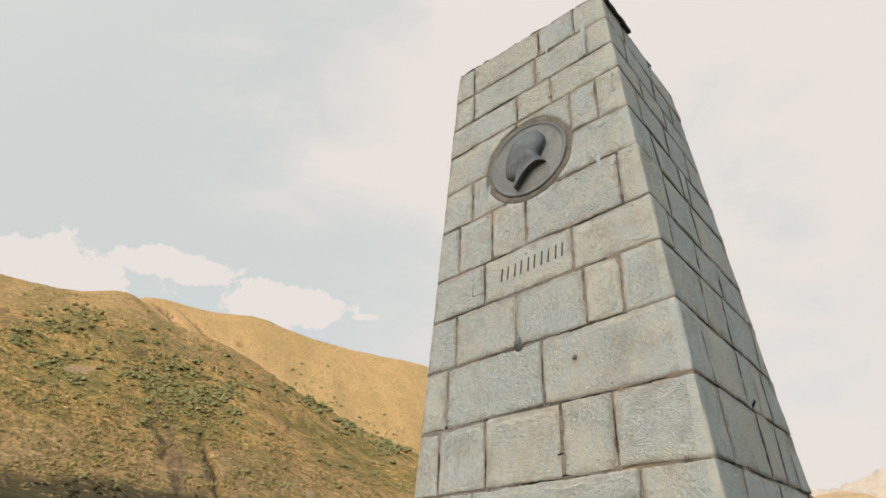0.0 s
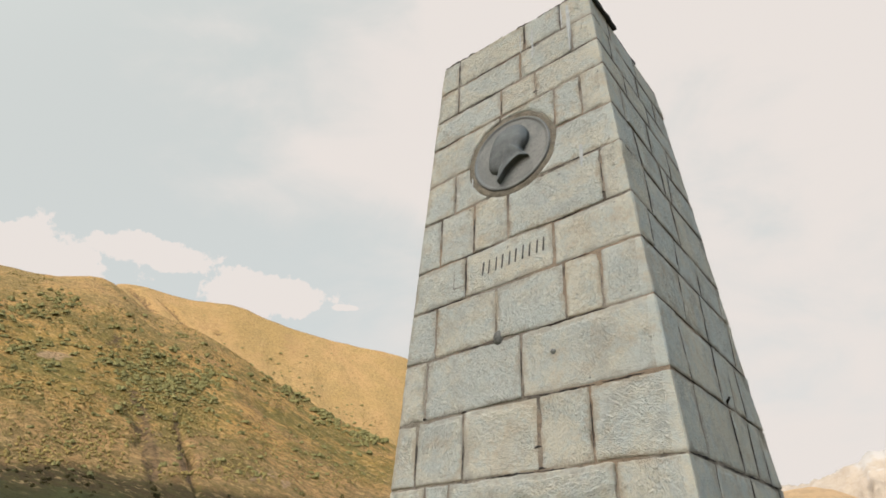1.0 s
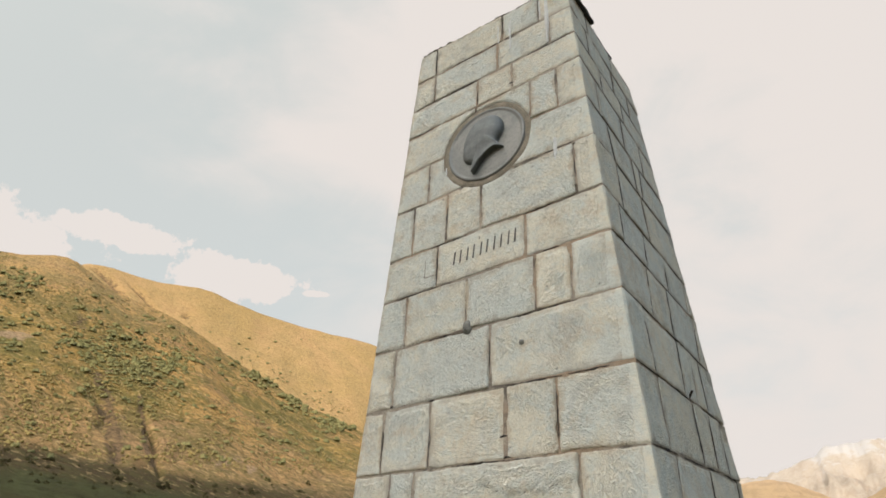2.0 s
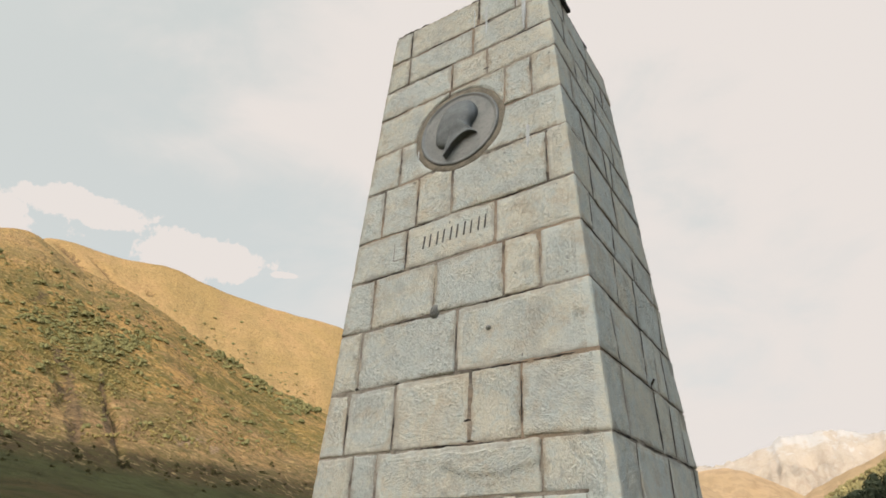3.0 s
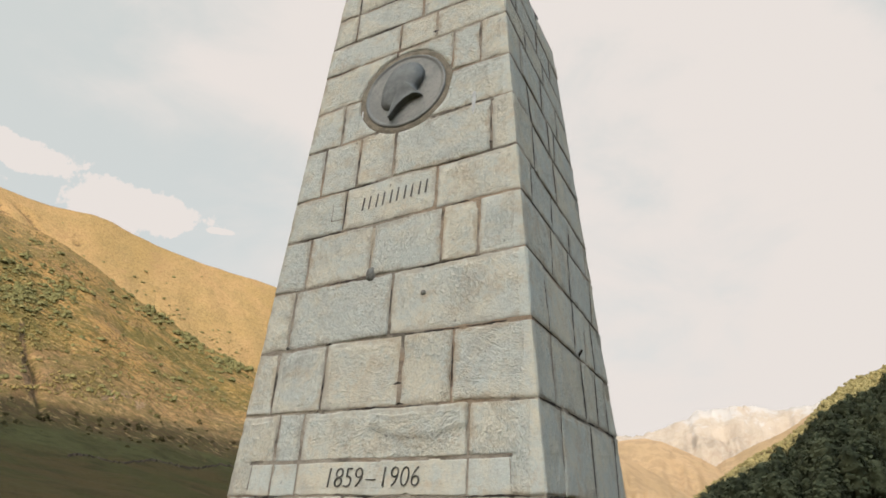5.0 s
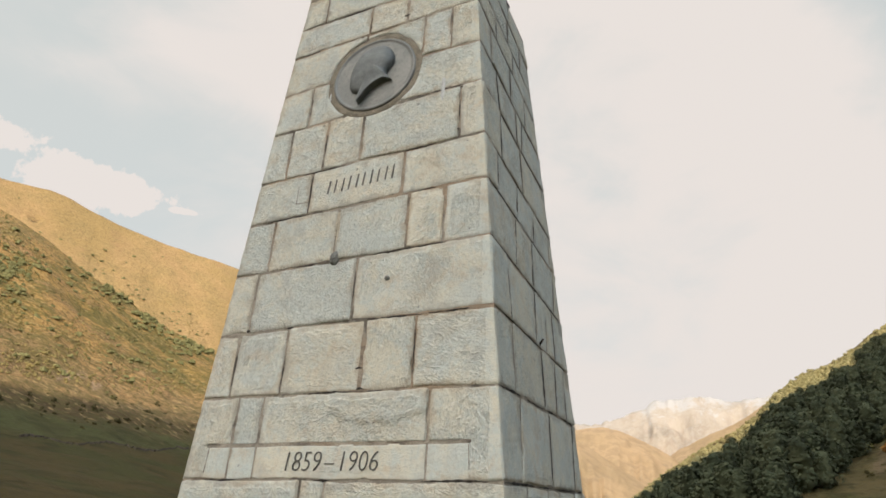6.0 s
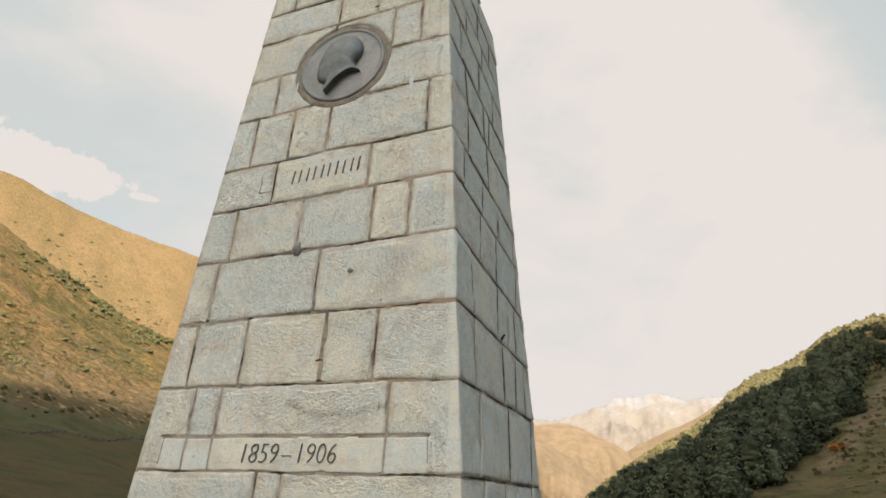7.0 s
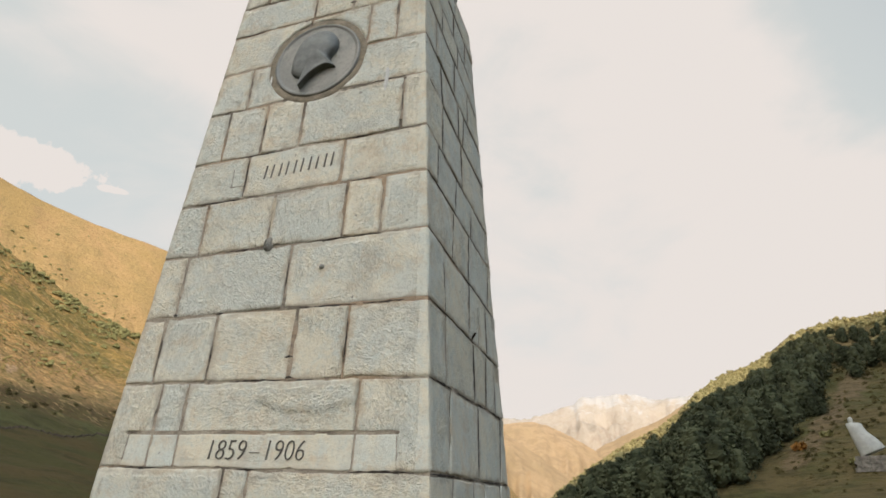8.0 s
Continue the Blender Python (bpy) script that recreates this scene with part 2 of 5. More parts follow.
    # green and brown valley turf, darkened further to carry the valley's shade
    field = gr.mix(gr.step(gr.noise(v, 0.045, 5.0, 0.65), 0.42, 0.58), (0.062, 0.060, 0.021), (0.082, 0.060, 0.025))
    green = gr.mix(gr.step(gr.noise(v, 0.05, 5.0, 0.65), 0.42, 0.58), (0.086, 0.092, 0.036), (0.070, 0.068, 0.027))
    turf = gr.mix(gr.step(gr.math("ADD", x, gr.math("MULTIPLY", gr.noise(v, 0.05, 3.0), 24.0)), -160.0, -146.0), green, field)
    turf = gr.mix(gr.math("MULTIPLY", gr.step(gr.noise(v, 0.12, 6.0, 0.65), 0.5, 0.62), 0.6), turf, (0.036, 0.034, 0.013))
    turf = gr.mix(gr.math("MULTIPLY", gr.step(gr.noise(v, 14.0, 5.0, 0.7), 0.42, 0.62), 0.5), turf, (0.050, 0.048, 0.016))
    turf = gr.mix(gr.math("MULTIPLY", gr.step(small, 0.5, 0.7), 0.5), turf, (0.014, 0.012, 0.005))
    # brown and olive right slope, with its shade darkened into the colour
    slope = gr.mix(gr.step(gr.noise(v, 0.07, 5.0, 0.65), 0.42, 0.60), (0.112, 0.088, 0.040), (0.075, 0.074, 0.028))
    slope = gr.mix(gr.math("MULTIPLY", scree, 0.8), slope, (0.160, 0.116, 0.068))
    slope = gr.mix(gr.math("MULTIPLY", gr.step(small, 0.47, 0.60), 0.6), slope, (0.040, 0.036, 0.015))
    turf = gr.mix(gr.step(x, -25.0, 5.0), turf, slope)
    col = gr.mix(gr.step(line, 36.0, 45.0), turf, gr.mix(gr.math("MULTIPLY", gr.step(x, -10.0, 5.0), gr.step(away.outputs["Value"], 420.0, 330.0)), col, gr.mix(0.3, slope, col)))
    relief = gr.math("ADD", gr.math("ADD", mid, gr.math("MULTIPLY", tuft, 0.7)), gr.math("MULTIPLY", small, 0.25))
    return col, 0.95, (relief, 0.85, 2.8), 0.0


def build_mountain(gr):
    """Far range: tawny slopes, rock, and snow above a ragged line; distance haze is paled into the colour."""
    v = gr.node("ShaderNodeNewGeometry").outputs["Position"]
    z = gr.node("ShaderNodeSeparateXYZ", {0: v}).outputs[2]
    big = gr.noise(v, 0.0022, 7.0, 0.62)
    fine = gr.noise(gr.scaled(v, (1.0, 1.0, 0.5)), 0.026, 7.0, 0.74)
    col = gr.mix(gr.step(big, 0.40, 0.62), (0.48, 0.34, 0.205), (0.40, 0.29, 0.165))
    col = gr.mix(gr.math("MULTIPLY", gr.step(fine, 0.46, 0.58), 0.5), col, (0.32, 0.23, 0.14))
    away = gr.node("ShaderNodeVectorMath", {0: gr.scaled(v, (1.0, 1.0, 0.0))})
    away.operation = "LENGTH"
    # beyond about 3 km the rock is paled to stand for haze
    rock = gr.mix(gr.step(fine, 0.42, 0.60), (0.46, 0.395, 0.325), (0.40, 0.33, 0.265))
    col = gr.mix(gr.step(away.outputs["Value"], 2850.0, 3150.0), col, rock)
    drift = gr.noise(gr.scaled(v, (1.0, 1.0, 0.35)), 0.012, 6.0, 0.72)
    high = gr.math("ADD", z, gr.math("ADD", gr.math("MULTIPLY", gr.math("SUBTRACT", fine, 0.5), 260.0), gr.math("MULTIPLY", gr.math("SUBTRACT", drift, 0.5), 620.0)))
    # paler heights: thin snow, with haze put into the colour
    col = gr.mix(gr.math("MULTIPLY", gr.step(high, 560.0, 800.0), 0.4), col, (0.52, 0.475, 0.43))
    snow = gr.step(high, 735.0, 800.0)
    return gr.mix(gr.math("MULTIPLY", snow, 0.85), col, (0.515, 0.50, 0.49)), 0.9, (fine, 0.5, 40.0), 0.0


STONE = material("hewn_stone", build_stone)
DRESSED = material("dressed_stone", build_dressed)
MORTAR = material("lime_mortar", build_mortar)
BEDDING = material("pale_bedding_mortar", plain((0.34, 0.29, 0.22), 0.95, 0.4, 14.0, 0.7))
BRONZE = material("weathered_bronze", build_bronze)
DARK_BRONZE = material("dark_bronze", plain((0.155, 0.168, 0.168), 0.5, 0.35, 14.0, 0.25, 0.35))
ENGRAVED = material("engraved_dark", plain((0.15, 0.14, 0.12), 0.9, 0.4, 40.0))
CAP = material("bitumen_sheet", plain((0.055, 0.055, 0.055), 0.8, 0.4, 15.0))
LIME = material("lime_streak", plain((0.72, 0.72, 0.70), 0.9, 0.15, 30.0))
CONCRETE = material("weathered_concrete", plain((0.36, 0.35, 0.32), 0.9, 0.3, 6.0))
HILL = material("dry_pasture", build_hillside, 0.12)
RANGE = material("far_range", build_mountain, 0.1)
WHITE = material("white_painted_plaster", plain((0.43, 0.45, 0.435), 0.7, 0.25, 1.2, 0.3))
RUBBLE = material("rubble_stone", plain((0.22, 0.205, 0.18), 0.9, 0.5, 3.0))
EARTH = material("bare_earth", plain((0.060, 0.042, 0.026), 0.95, 0.4, 0.8, 0.6))
RUST_RUN = material("rust_run", plain((0.60, 0.52, 0.40), 0.9, 0.25, 30.0))
DARK_MORTAR = material("crumbling_dark_mortar", plain((0.17, 0.145, 0.12), 0.95, 0.5, 25.0, 0.7))
# near-black colour that stands for the shade in open joints
JOINT_SHADE = material("painted_joint_shade", plain((0.060, 0.050, 0.042), 0.95, 0.5, 40.0, 0.6))
IRON_GREY = material("worn_grey_iron", plain((0.30, 0.295, 0.27), 0.7, 0.5, 50.0, 0.6, 0.1))
IRON = material("rusty_iron", plain((0.06, 0.045, 0.035), 0.8, 0.4, 60.0, 0.5, 0.3))
BARK = material("bark", plain((0.12, 0.085, 0.06), 0.9, 0.4, 4.0))


def foliage(name, a, b, clumped=0.65):
    def build(gr):
        island = gr.node("ShaderNodeNewGeometry").outputs["Random Per Island"]
        v = gr.node("ShaderNodeNewGeometry").outputs["Position"]
        col = gr.mix(island, a, b)
        col = gr.mix(gr.math("MULTIPLY", gr.step(gr.noise(v, 0.22, 3.0, 0.6), 0.42, 0.62), clumped), col, tuple(c * 0.5 for c in a))
        return col, 0.9, None, 0.0
    return material(name, build, 0.12)


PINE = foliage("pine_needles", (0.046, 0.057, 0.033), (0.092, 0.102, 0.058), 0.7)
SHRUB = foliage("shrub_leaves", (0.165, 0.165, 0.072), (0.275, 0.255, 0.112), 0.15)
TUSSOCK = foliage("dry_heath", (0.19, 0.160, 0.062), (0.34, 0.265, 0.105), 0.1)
# scrub colour darkened to stand for the shade on its slopes
SHADED_SHRUB = foliage("shade_toned_scrub", (0.070, 0.066, 0.029), (0.125, 0.105, 0.045), 0.3)
# yellowing crest leaves, paled and gilded in colour as if sunlit
SUNLIT_GOLD = foliage("sunlit_gold_leaves", (0.25, 0.225, 0.105), (0.42, 0.365, 0.18), 0.25)
RUST = foliage("autumn_leaves", (0.20, 0.095, 0.028), (0.33, 0.165, 0.045))

# ---------------------------------------------------------------- helpers for building
def mesh_of(name, verts, faces, mat, smooth=False):
    me = bpy.data.meshes.new(name)
    me.from_pydata([tuple(v) for v in verts], [], faces)
    me.materials.append(mat)
    if smooth:
        me.polygons.foreach_set("use_smooth", [True] * len(me.polygons))
    me.update()
    return me


def fill_mesh(me, co, faces):
    """Fills a large smooth mesh from arrays of places and of equal-sided faces."""
    count, sides = faces.shape
    me.vertices.add(len(co))
    me.vertices.foreach_set("co", np.ascontiguousarray(co, dtype=np.float32).ravel())
    me.loops.add(count * sides)
    me.loops.foreach_set("vertex_index", np.ascontiguousarray(faces, dtype=np.int32).ravel())
    me.polygons.add(count)
    me.polygons.foreach_set("loop_start", np.arange(0, count * sides, sides, dtype=np.int32))
    me.polygons.foreach_set("use_smooth", np.ones(count, dtype=bool))
    me.update(calc_edges=True)


def part(name, bm, mat, parent, label="", smooth=False):
    """One mesh object under a thing or a part."""
    bmesh.ops.recalc_face_normals(bm, faces=bm.faces[:])
    me = bpy.data.meshes.new(name)
    bm.to_mesh(me)
    bm.free()
    me.materials.append(mat)
    if smooth:
        me.polygons.foreach_set("use_smooth", [True] * len(me.polygons))
    ob = new(name, me)
    ob.parent = parent
    return tagged(ob, label)


def lattice(ix, iy):
    """A random number for each whole-number place."""
    h = (ix.astype(np.int64) * 374761393 + iy.astype(np.int64) * 668265263) & 0x7FFFFFFF
    h = ((h ^ (h >> 13)) * 1274126177) & 0x7FFFFFFF
    return ((h ^ (h >> 16)) & 0xFFFF) / 65535.0


def value_noise(x, y):
    x, y = np.asarray(x, float), np.asarray(y, float)
    ix, iy = np.floor(x), np.floor(y)
    fx, fy = x - ix, y - iy
    fx, fy = fx * fx * (3 - 2 * fx), fy * fy * (3 - 2 * fy)
    a = lattice(ix, iy) * (1 - fx) + lattice(ix + 1, iy) * fx
    b = lattice(ix, iy + 1) * (1 - fx) + lattice(ix + 1, iy + 1) * fx
    return a * (1 - fy) + b * fy - 0.5


def fbm(x, y, octaves=5, gain=0.5):
    total, amp = 0.0, 1.0
    for i in range(octaves):
        total = total + amp * value_noise(x * 2 ** i + 17.3 * i, y * 2 ** i - 9.1 * i)
        amp *= gain
    return total


# ---------------------------------------------------------------- the land
EYE_X, EYE_Y = 1.66, -3.55
SUNWARD = Vector((math.sin(radians(SUN_AZ)), math.cos(radians(SUN_AZ))))


def profile(az, pairs):
    return np.interp(az, [p[0] for p in pairs], [p[1] for p in pairs])


# crest lines as (azimuth, elevation angle) from the camera, placed to fit its view
CREST_NEAR_LEFT = [(-130, 4), (-100, 20), (-80, 23.9), (-74.4, 24.1), (-69.4, 24.15), (-67.6, 24.5), (-65.6, 25.15), (-63.3, 24.0), (-61.1, 23.0), (-57.8, 22.2), (-55, 21.2), (-52.1, 19.7), (-48.9, 18.2), (-45.8, 16.65), (-42.8, 15.35), (-40.7, 14.7), (-30, 9.5), (-20, 5), (-10, 1.5), (0, 0)]
CREST_FAR_LEFT = [(-135, 2), (-100, 14), (-75, 20), (-68, 23.2), (-64.1, 24.7), (-62.1, 24.8), (-60, 24.6), (-58.5, 24.5), (-57, 24.52), (-55.5, 24.58), (-53.9, 24.35), (-52.3, 23.85), (-50.4, 23.28), (-48.4, 22.88), (-46.2, 22.35), (-44, 22.0), (-42.1, 21.82), (-39.9, 21.35), (-33, 18.5), (-25, 14.0), (-17, 9.5), (-14, 7.6), (-11.6, 5.4), (-10, 3.6), (-6, 1.5), (2, 1)]
CREST_RIGHT = [(-14, 0.50), (-9.0, 3.60), (-7.9, 4.75), (-6.7, 5.70), (-5.0, 6.85), (-2.4, 8.41), (0.1, 9.56), (1.6, 10.71), (3.2, 12.26), (5.3, 13.51), (6.7, 13.91), (7.7, 14.31), (8.9, 14.91), (10.2, 15.81), (11.4, 16.26), (13.6, 16.66), (15.3, 16.61), (16.8, 16.76), (30, 18.00), (60, 18.00), (100, 12.00), (140, 8.00)]
CREST_RANGE = [(-40, 8), (-18, 9.9), (-12, 10.35), (-10.6, 10.5), (-9.7, 10.65), (-8.2, 11.15), (-7.2, 11.45), (-6.3, 11.85), (-5.4, 12.35), (-4.8, 12.05), (-3.7, 12.2), (-2.8, 12.6), (-1.6, 12.4), (-0.2, 12.25), (1.1, 12.1), (2.5, 12.0), (8, 11.6), (12, 11), (40, 8)]
SPUR_LEFT_FAR = [(-45, 7), (-18, 9.2), (-14, 9.9), (-11.5, 10.15), (-10, 10.3), (-8.5, 10.05), (-6.6, 9.2), (-4.9, 8.2), (-3.5, 6.8), (0, 4), (30, 2)]
SPUR_RIGHT_FAR = [(-20, 2), (-9, 5.2), (-7.0, 6.65), (-5.7, 7.5), (-4.2, 8.5), (-2.7, 9.2), (-1.3, 9.75), (0.6, 10.5), (2.6, 11.7), (5, 11.9), (12, 10), (30, 8)]
SPUR_LEFT = [(-45, 8), (-16, 11.4), (-13, 10.2), (-11.5, 9.2), (-9.3, 7.8), (-7.9, 6.8), (-6.6, 6.0), (-5.5, 4.6), (0, 2), (30, 1)]
SPUR_RIGHT = [(-20, 1), (-8.5, 4.4), (-6.7, 5.75), (-5.2, 6.7), (-3.4, 7.85), (-1.3, 9.0), (1, 10.3), (4, 11), (12, 9), (30, 6)]

RIDGE = [(-567, 195), (-227, 271), (-169, 284), (-162, 289), (-156, 295), (-151, 298), (-140, 301), (-126, 308), (-112, 320), (-96, 343), (-60, 336), (20, 300), (60, 276), (88, 274), (110, 280), (121, 287), (155, 320), (177, 341), (186, 341), (324, 354), (874, 324), (1374, 204)]           # unseen ridge added behind, heights set to cast the wanted shadow edge: place across the sun's way, height


def bend(r, foot, knee, slope, steep, soft):
    """A gentle slope from the foot that steepens past the knee."""
    t = (r - knee) / soft
    swell = soft * np.logaddexp(0.0, t)
    return np.maximum(0.0, slope * (r - foot)) + (steep - slope) * swell


def hill(r, crest, curve, r_crest, r_back, low=0.25):
    """A slope up to the crest along the given curve and down again behind it."""
    up = curve(np.minimum(r, r_crest)) / curve(np.array(r_crest))
    down = np.clip((r - r_crest) / (r_back - r_crest), 0, 1)
    down = 1 - (1 - low) * down * down * (3 - 2 * down)
    return crest * np.where(r <= r_crest, up, down)


def ravine(az, r):
    """Two steep washed-out ravines and a hollow high on the far hillside, 0 to 1."""
    bend_in = 0.25 * fbm(r * 0.012, az * 0.1, 3)
    a = np.exp(-((az + 63.3 + (r - 1043) * 0.058 + bend_in) / 0.40) ** 2) * np.clip((r - 996) / 8, 0, 1) * np.clip((1044 - r) / 8, 0, 1)
    b = np.exp(-((az + 60.1 + (r - 1023) * 0.066 + bend_in) / 0.34) ** 2) * np.clip((r - 984) / 8, 0, 1) * np.clip((1032 - r) / 8, 0, 1)
    c = np.exp(-((az + 55.7 + bend_in) / 0.30) ** 2 - ((r - 992) / 5) ** 2)
    return np.clip(a + b + 0.8 * c, 0, 1)


def washed(az, r, el):
    """Tone of the ground: above 0 dark earth, with ravine and gully shade painted in; below 0 pale scree where the turf
    is gone.
    """
    ragged = fbm(az * 0.9, r * 0.02, 4)
    # shade of the ravines and draws, painted over their carved hollows
    dark = ravine(az, r) * (r > 640) * (az < -40)
    near = (r < 600) & (az < -30)
    line = np.interp(el, [11.4, 12.0, 12.7, 14.2, 15.75, 16.7], [-58.6, -58.9, -59.0, -59.8, -60.0, -61.1])
    draw = np.interp(el, [11.0, 11.4, 12.9, 14.7, 15.7], [-55.7, -55.9, -56.7, -57.2, -57.7])
    dark = dark + near * 0.70 * np.exp(-((az - line + ragged) / 0.70) ** 2) * (el < 17.2) * (el > 11)
    dark = dark + near * 0.9 * np.exp(-((az - draw + 0.25 + 0.4 * ragged) / 0.22) ** 2) * (el < 16.0) * (el > 11)
    dark = dark + near * 0.6 * np.exp(-((az + 73.2 + ragged) / 1.6) ** 2 - ((el - 21.3 - ragged) / 0.7) ** 2)
    dark = dark + near * 0.5 * np.exp(-((az + 62.5 + ragged) / 2.2) ** 2 - ((el - 20.0 + (az + 62.5) * 0.35 - ragged) / 0.35) ** 2)
    pale = near * np.exp(-((az + 67.4) / 1.2) ** 2 - ((el - 18.8 - 0.12 * (az + 67.4)) / 0.36) ** 2)
    pale = pale + near * 0.8 * np.exp(-((az + 50.5 + 2 * ragged) / 2.2) ** 2 - ((el - 11.6 - ragged) / 0.4) ** 2)
    pale = pale + near * 0.6 * np.exp(-((az + 60.0 + 2 * ragged) / 1.0) ** 2 - ((el - 17.3 - ragged) / 0.25) ** 2)
    right = (az > 4) & (r < 330)
    pale = pale + right * 0.9 * np.exp(-((az - 10.3 - (el - 8.2) * 0.9 + ragged) / 1.0) ** 2) * np.clip((el - 5.8) / 1.0, 0, 1) * np.clip((13.6 - el) / 1.0, 0, 1)
    return np.clip(dark, 0, 1) - np.clip(pale, 0, 1)


def land(az, r):
    """Height of the ground, az in degrees and r in metres round the place where the camera stands."""
    az, r = np.asarray(az, float), np.asarray(r, float)
    x, y = EYE_X + r * np.sin(np.radians(az)), EYE_Y + r * np.cos(np.radians(az))

    def top(pairs, rc):
        return np.tan(np.radians(profile(az, pairs))) * rc + 1.5

    def eased(pairs):
        """The crest line, rounded off along its length."""
        return sum(profile(az + k, pairs) for k in (-7, -5, -3, -1, 1, 3, 5, 7)) / 8

    def within(a, b, soft=0.2):
        return np.clip((r - a) / (soft * a), 0, 1) * np.clip((b - r) / (soft * b), 0, 1)

    draw = -55.9 - (r - 264) * 0.0202
    gully = fbm(az * 0.13 + 0.5 * fbm(x * 0.006, y * 0.006), r * 0.0022 + az * 0.02, 4, 0.55)
    up_here = np.clip((r - 400) / 160, 0, 1) ** 2
    near_left = np.tan(np.radians(sum(profile(az + k, CREST_NEAR_LEFT) for k in (-0.9, 0.0, 0.9)) / 3 * up_here + eased(CREST_NEAR_LEFT) * (1 - up_here))) * 560.0 + 1.5
    z = hill(r, near_left, lambda q: bend(q, 25.0, 235.0, 0.17, 0.67, 32.0), 560.0, 900.0)
    left = np.clip((-22 - az) / 12, 0, 1)
    z = z + left * within(240, 600) * (gully * 5.5 + fbm(x * 0.03, y * 0.03, 4) * 2.6 + fbm(x * 0.14, y * 0.14, 3) * 0.9 - 5.0 * (0.8 + fbm(r * 0.05, az * 0.3, 3)) * np.exp(-((az - draw - 0.9 * fbm(r * 0.03, az * 0.02, 4)) / 0.30) ** 2) * np.clip((355 - r) / 40, 0, 1) - 4.5 * (0.7 + fbm(r * 0.06, az * 0.4, 3)) * np.exp(-((az - draw + 3.1 + (r - 264) * 0.006 - 1.2 * fbm(r * 0.03 + 40, az * 0.02, 4)) / 0.6) ** 2) * np.clip((345 - r) / 40, 0, 1))
    far_hill = hill(r, top(CREST_FAR_LEFT, 1050.0), lambda q: bend(q, 560.0, 700.0, 0.3, 0.7, 60.0), 1050.0, 1900.0, 0.1) + within(640, 1080) * (gully * 30.0 + fbm(x * 0.015, y * 0.015, 4) * 8.0)
    far_hill = far_hill - 17.0 * ravine(az, r)
    z = np.maximum(z, far_hill)
    right = hill(r, top(CREST_RIGHT, 330.0), lambda q: bend(q, 14.0, 68.0, 0.075, 0.365, 10.0), 330.0, 700.0)
    z = np.maximum(z, right + within(70, 330) * np.clip((az + 8) / 6, 0, 1) * fbm(x * 0.02, y * 0.02, 4) * 6.0)
    for pairs, rc, amp in ((SPUR_LEFT, 1750.0, 48.0), (SPUR_RIGHT, 2050.0, 40.0), (SPUR_LEFT_FAR, 2550.0, 75.0), (SPUR_RIGHT_FAR, 2850.0, 60.0)):
        folds = 0.5 * fbm(x * 0.0045 + rc, y * 0.0045, 5) - 0.85 * np.abs(fbm(az * 0.9 + rc, r * 0.0022, 4)) + 0.35 * fbm(x * 0.013, y * 0.013, 3)
        z = np.maximum(z, hill(r, top(pairs, rc), lambda q: bend(q, 0.45 * rc, 0.62 * rc, 0.1, 0.42, 90.0), rc, rc * 1.25, 0.3) + within(0.5 * rc, rc * 1.02) * folds * amp)
    rough = fbm(x * 0.0028, y * 0.0028, 6, 0.55)
    z = np.maximum(z, hill(r, top(CREST_RANGE, 3800.0) + 15.0 * fbm(az * 1.9, np.full(az.shape, 3.3), 5, 0.6), lambda q: bend(q, 2000.0, 2600.0, 0.1, 0.45, 200.0), 3800.0, 4800.0, 0.2) + np.clip((r - 2200) / 600, 0, 1) * np.where(r < 3600, 1.0, 0.38) * (rough * 120.0 + fbm(x * 0.011, y * 0.011, 4, 0.6) * 60.0 - 45.0 * np.abs(fbm(az * 1.3, r * 0.0011, 5, 0.6)) * (r < 3700) - np.abs(fbm(x * 0.0035, y * 0.0035, 4)) * 130.0 * (r < 3650)))
    # the unseen ridge added behind, which keeps the low sun off the valley floor
    along, across = x * SUNWARD.x + y * SUNWARD.y, x * -SUNWARD.y + y * SUNWARD.x
    ridge = np.interp(across, [p[0] for p in RIDGE], [p[1] for p in RIDGE])
    s = np.clip((along - 150) / 600, 0, 1)
    back = np.clip((along - 750) / 600, 0, 1)
    z = np.maximum(z, ridge * s * s * (3 - 2 * s) * (1 - 0.6 * back))
    near = np.clip((r - 12) / 60, 0, 1)
    return z + near * (fbm(x * 0.05, y * 0.05, 4) * 1.3 + fbm(x * 0.011, y * 0.011, 3) * np.clip((r - 40) / 100, 0, 1) * np.where(r < 520, 1.6, 0.8))


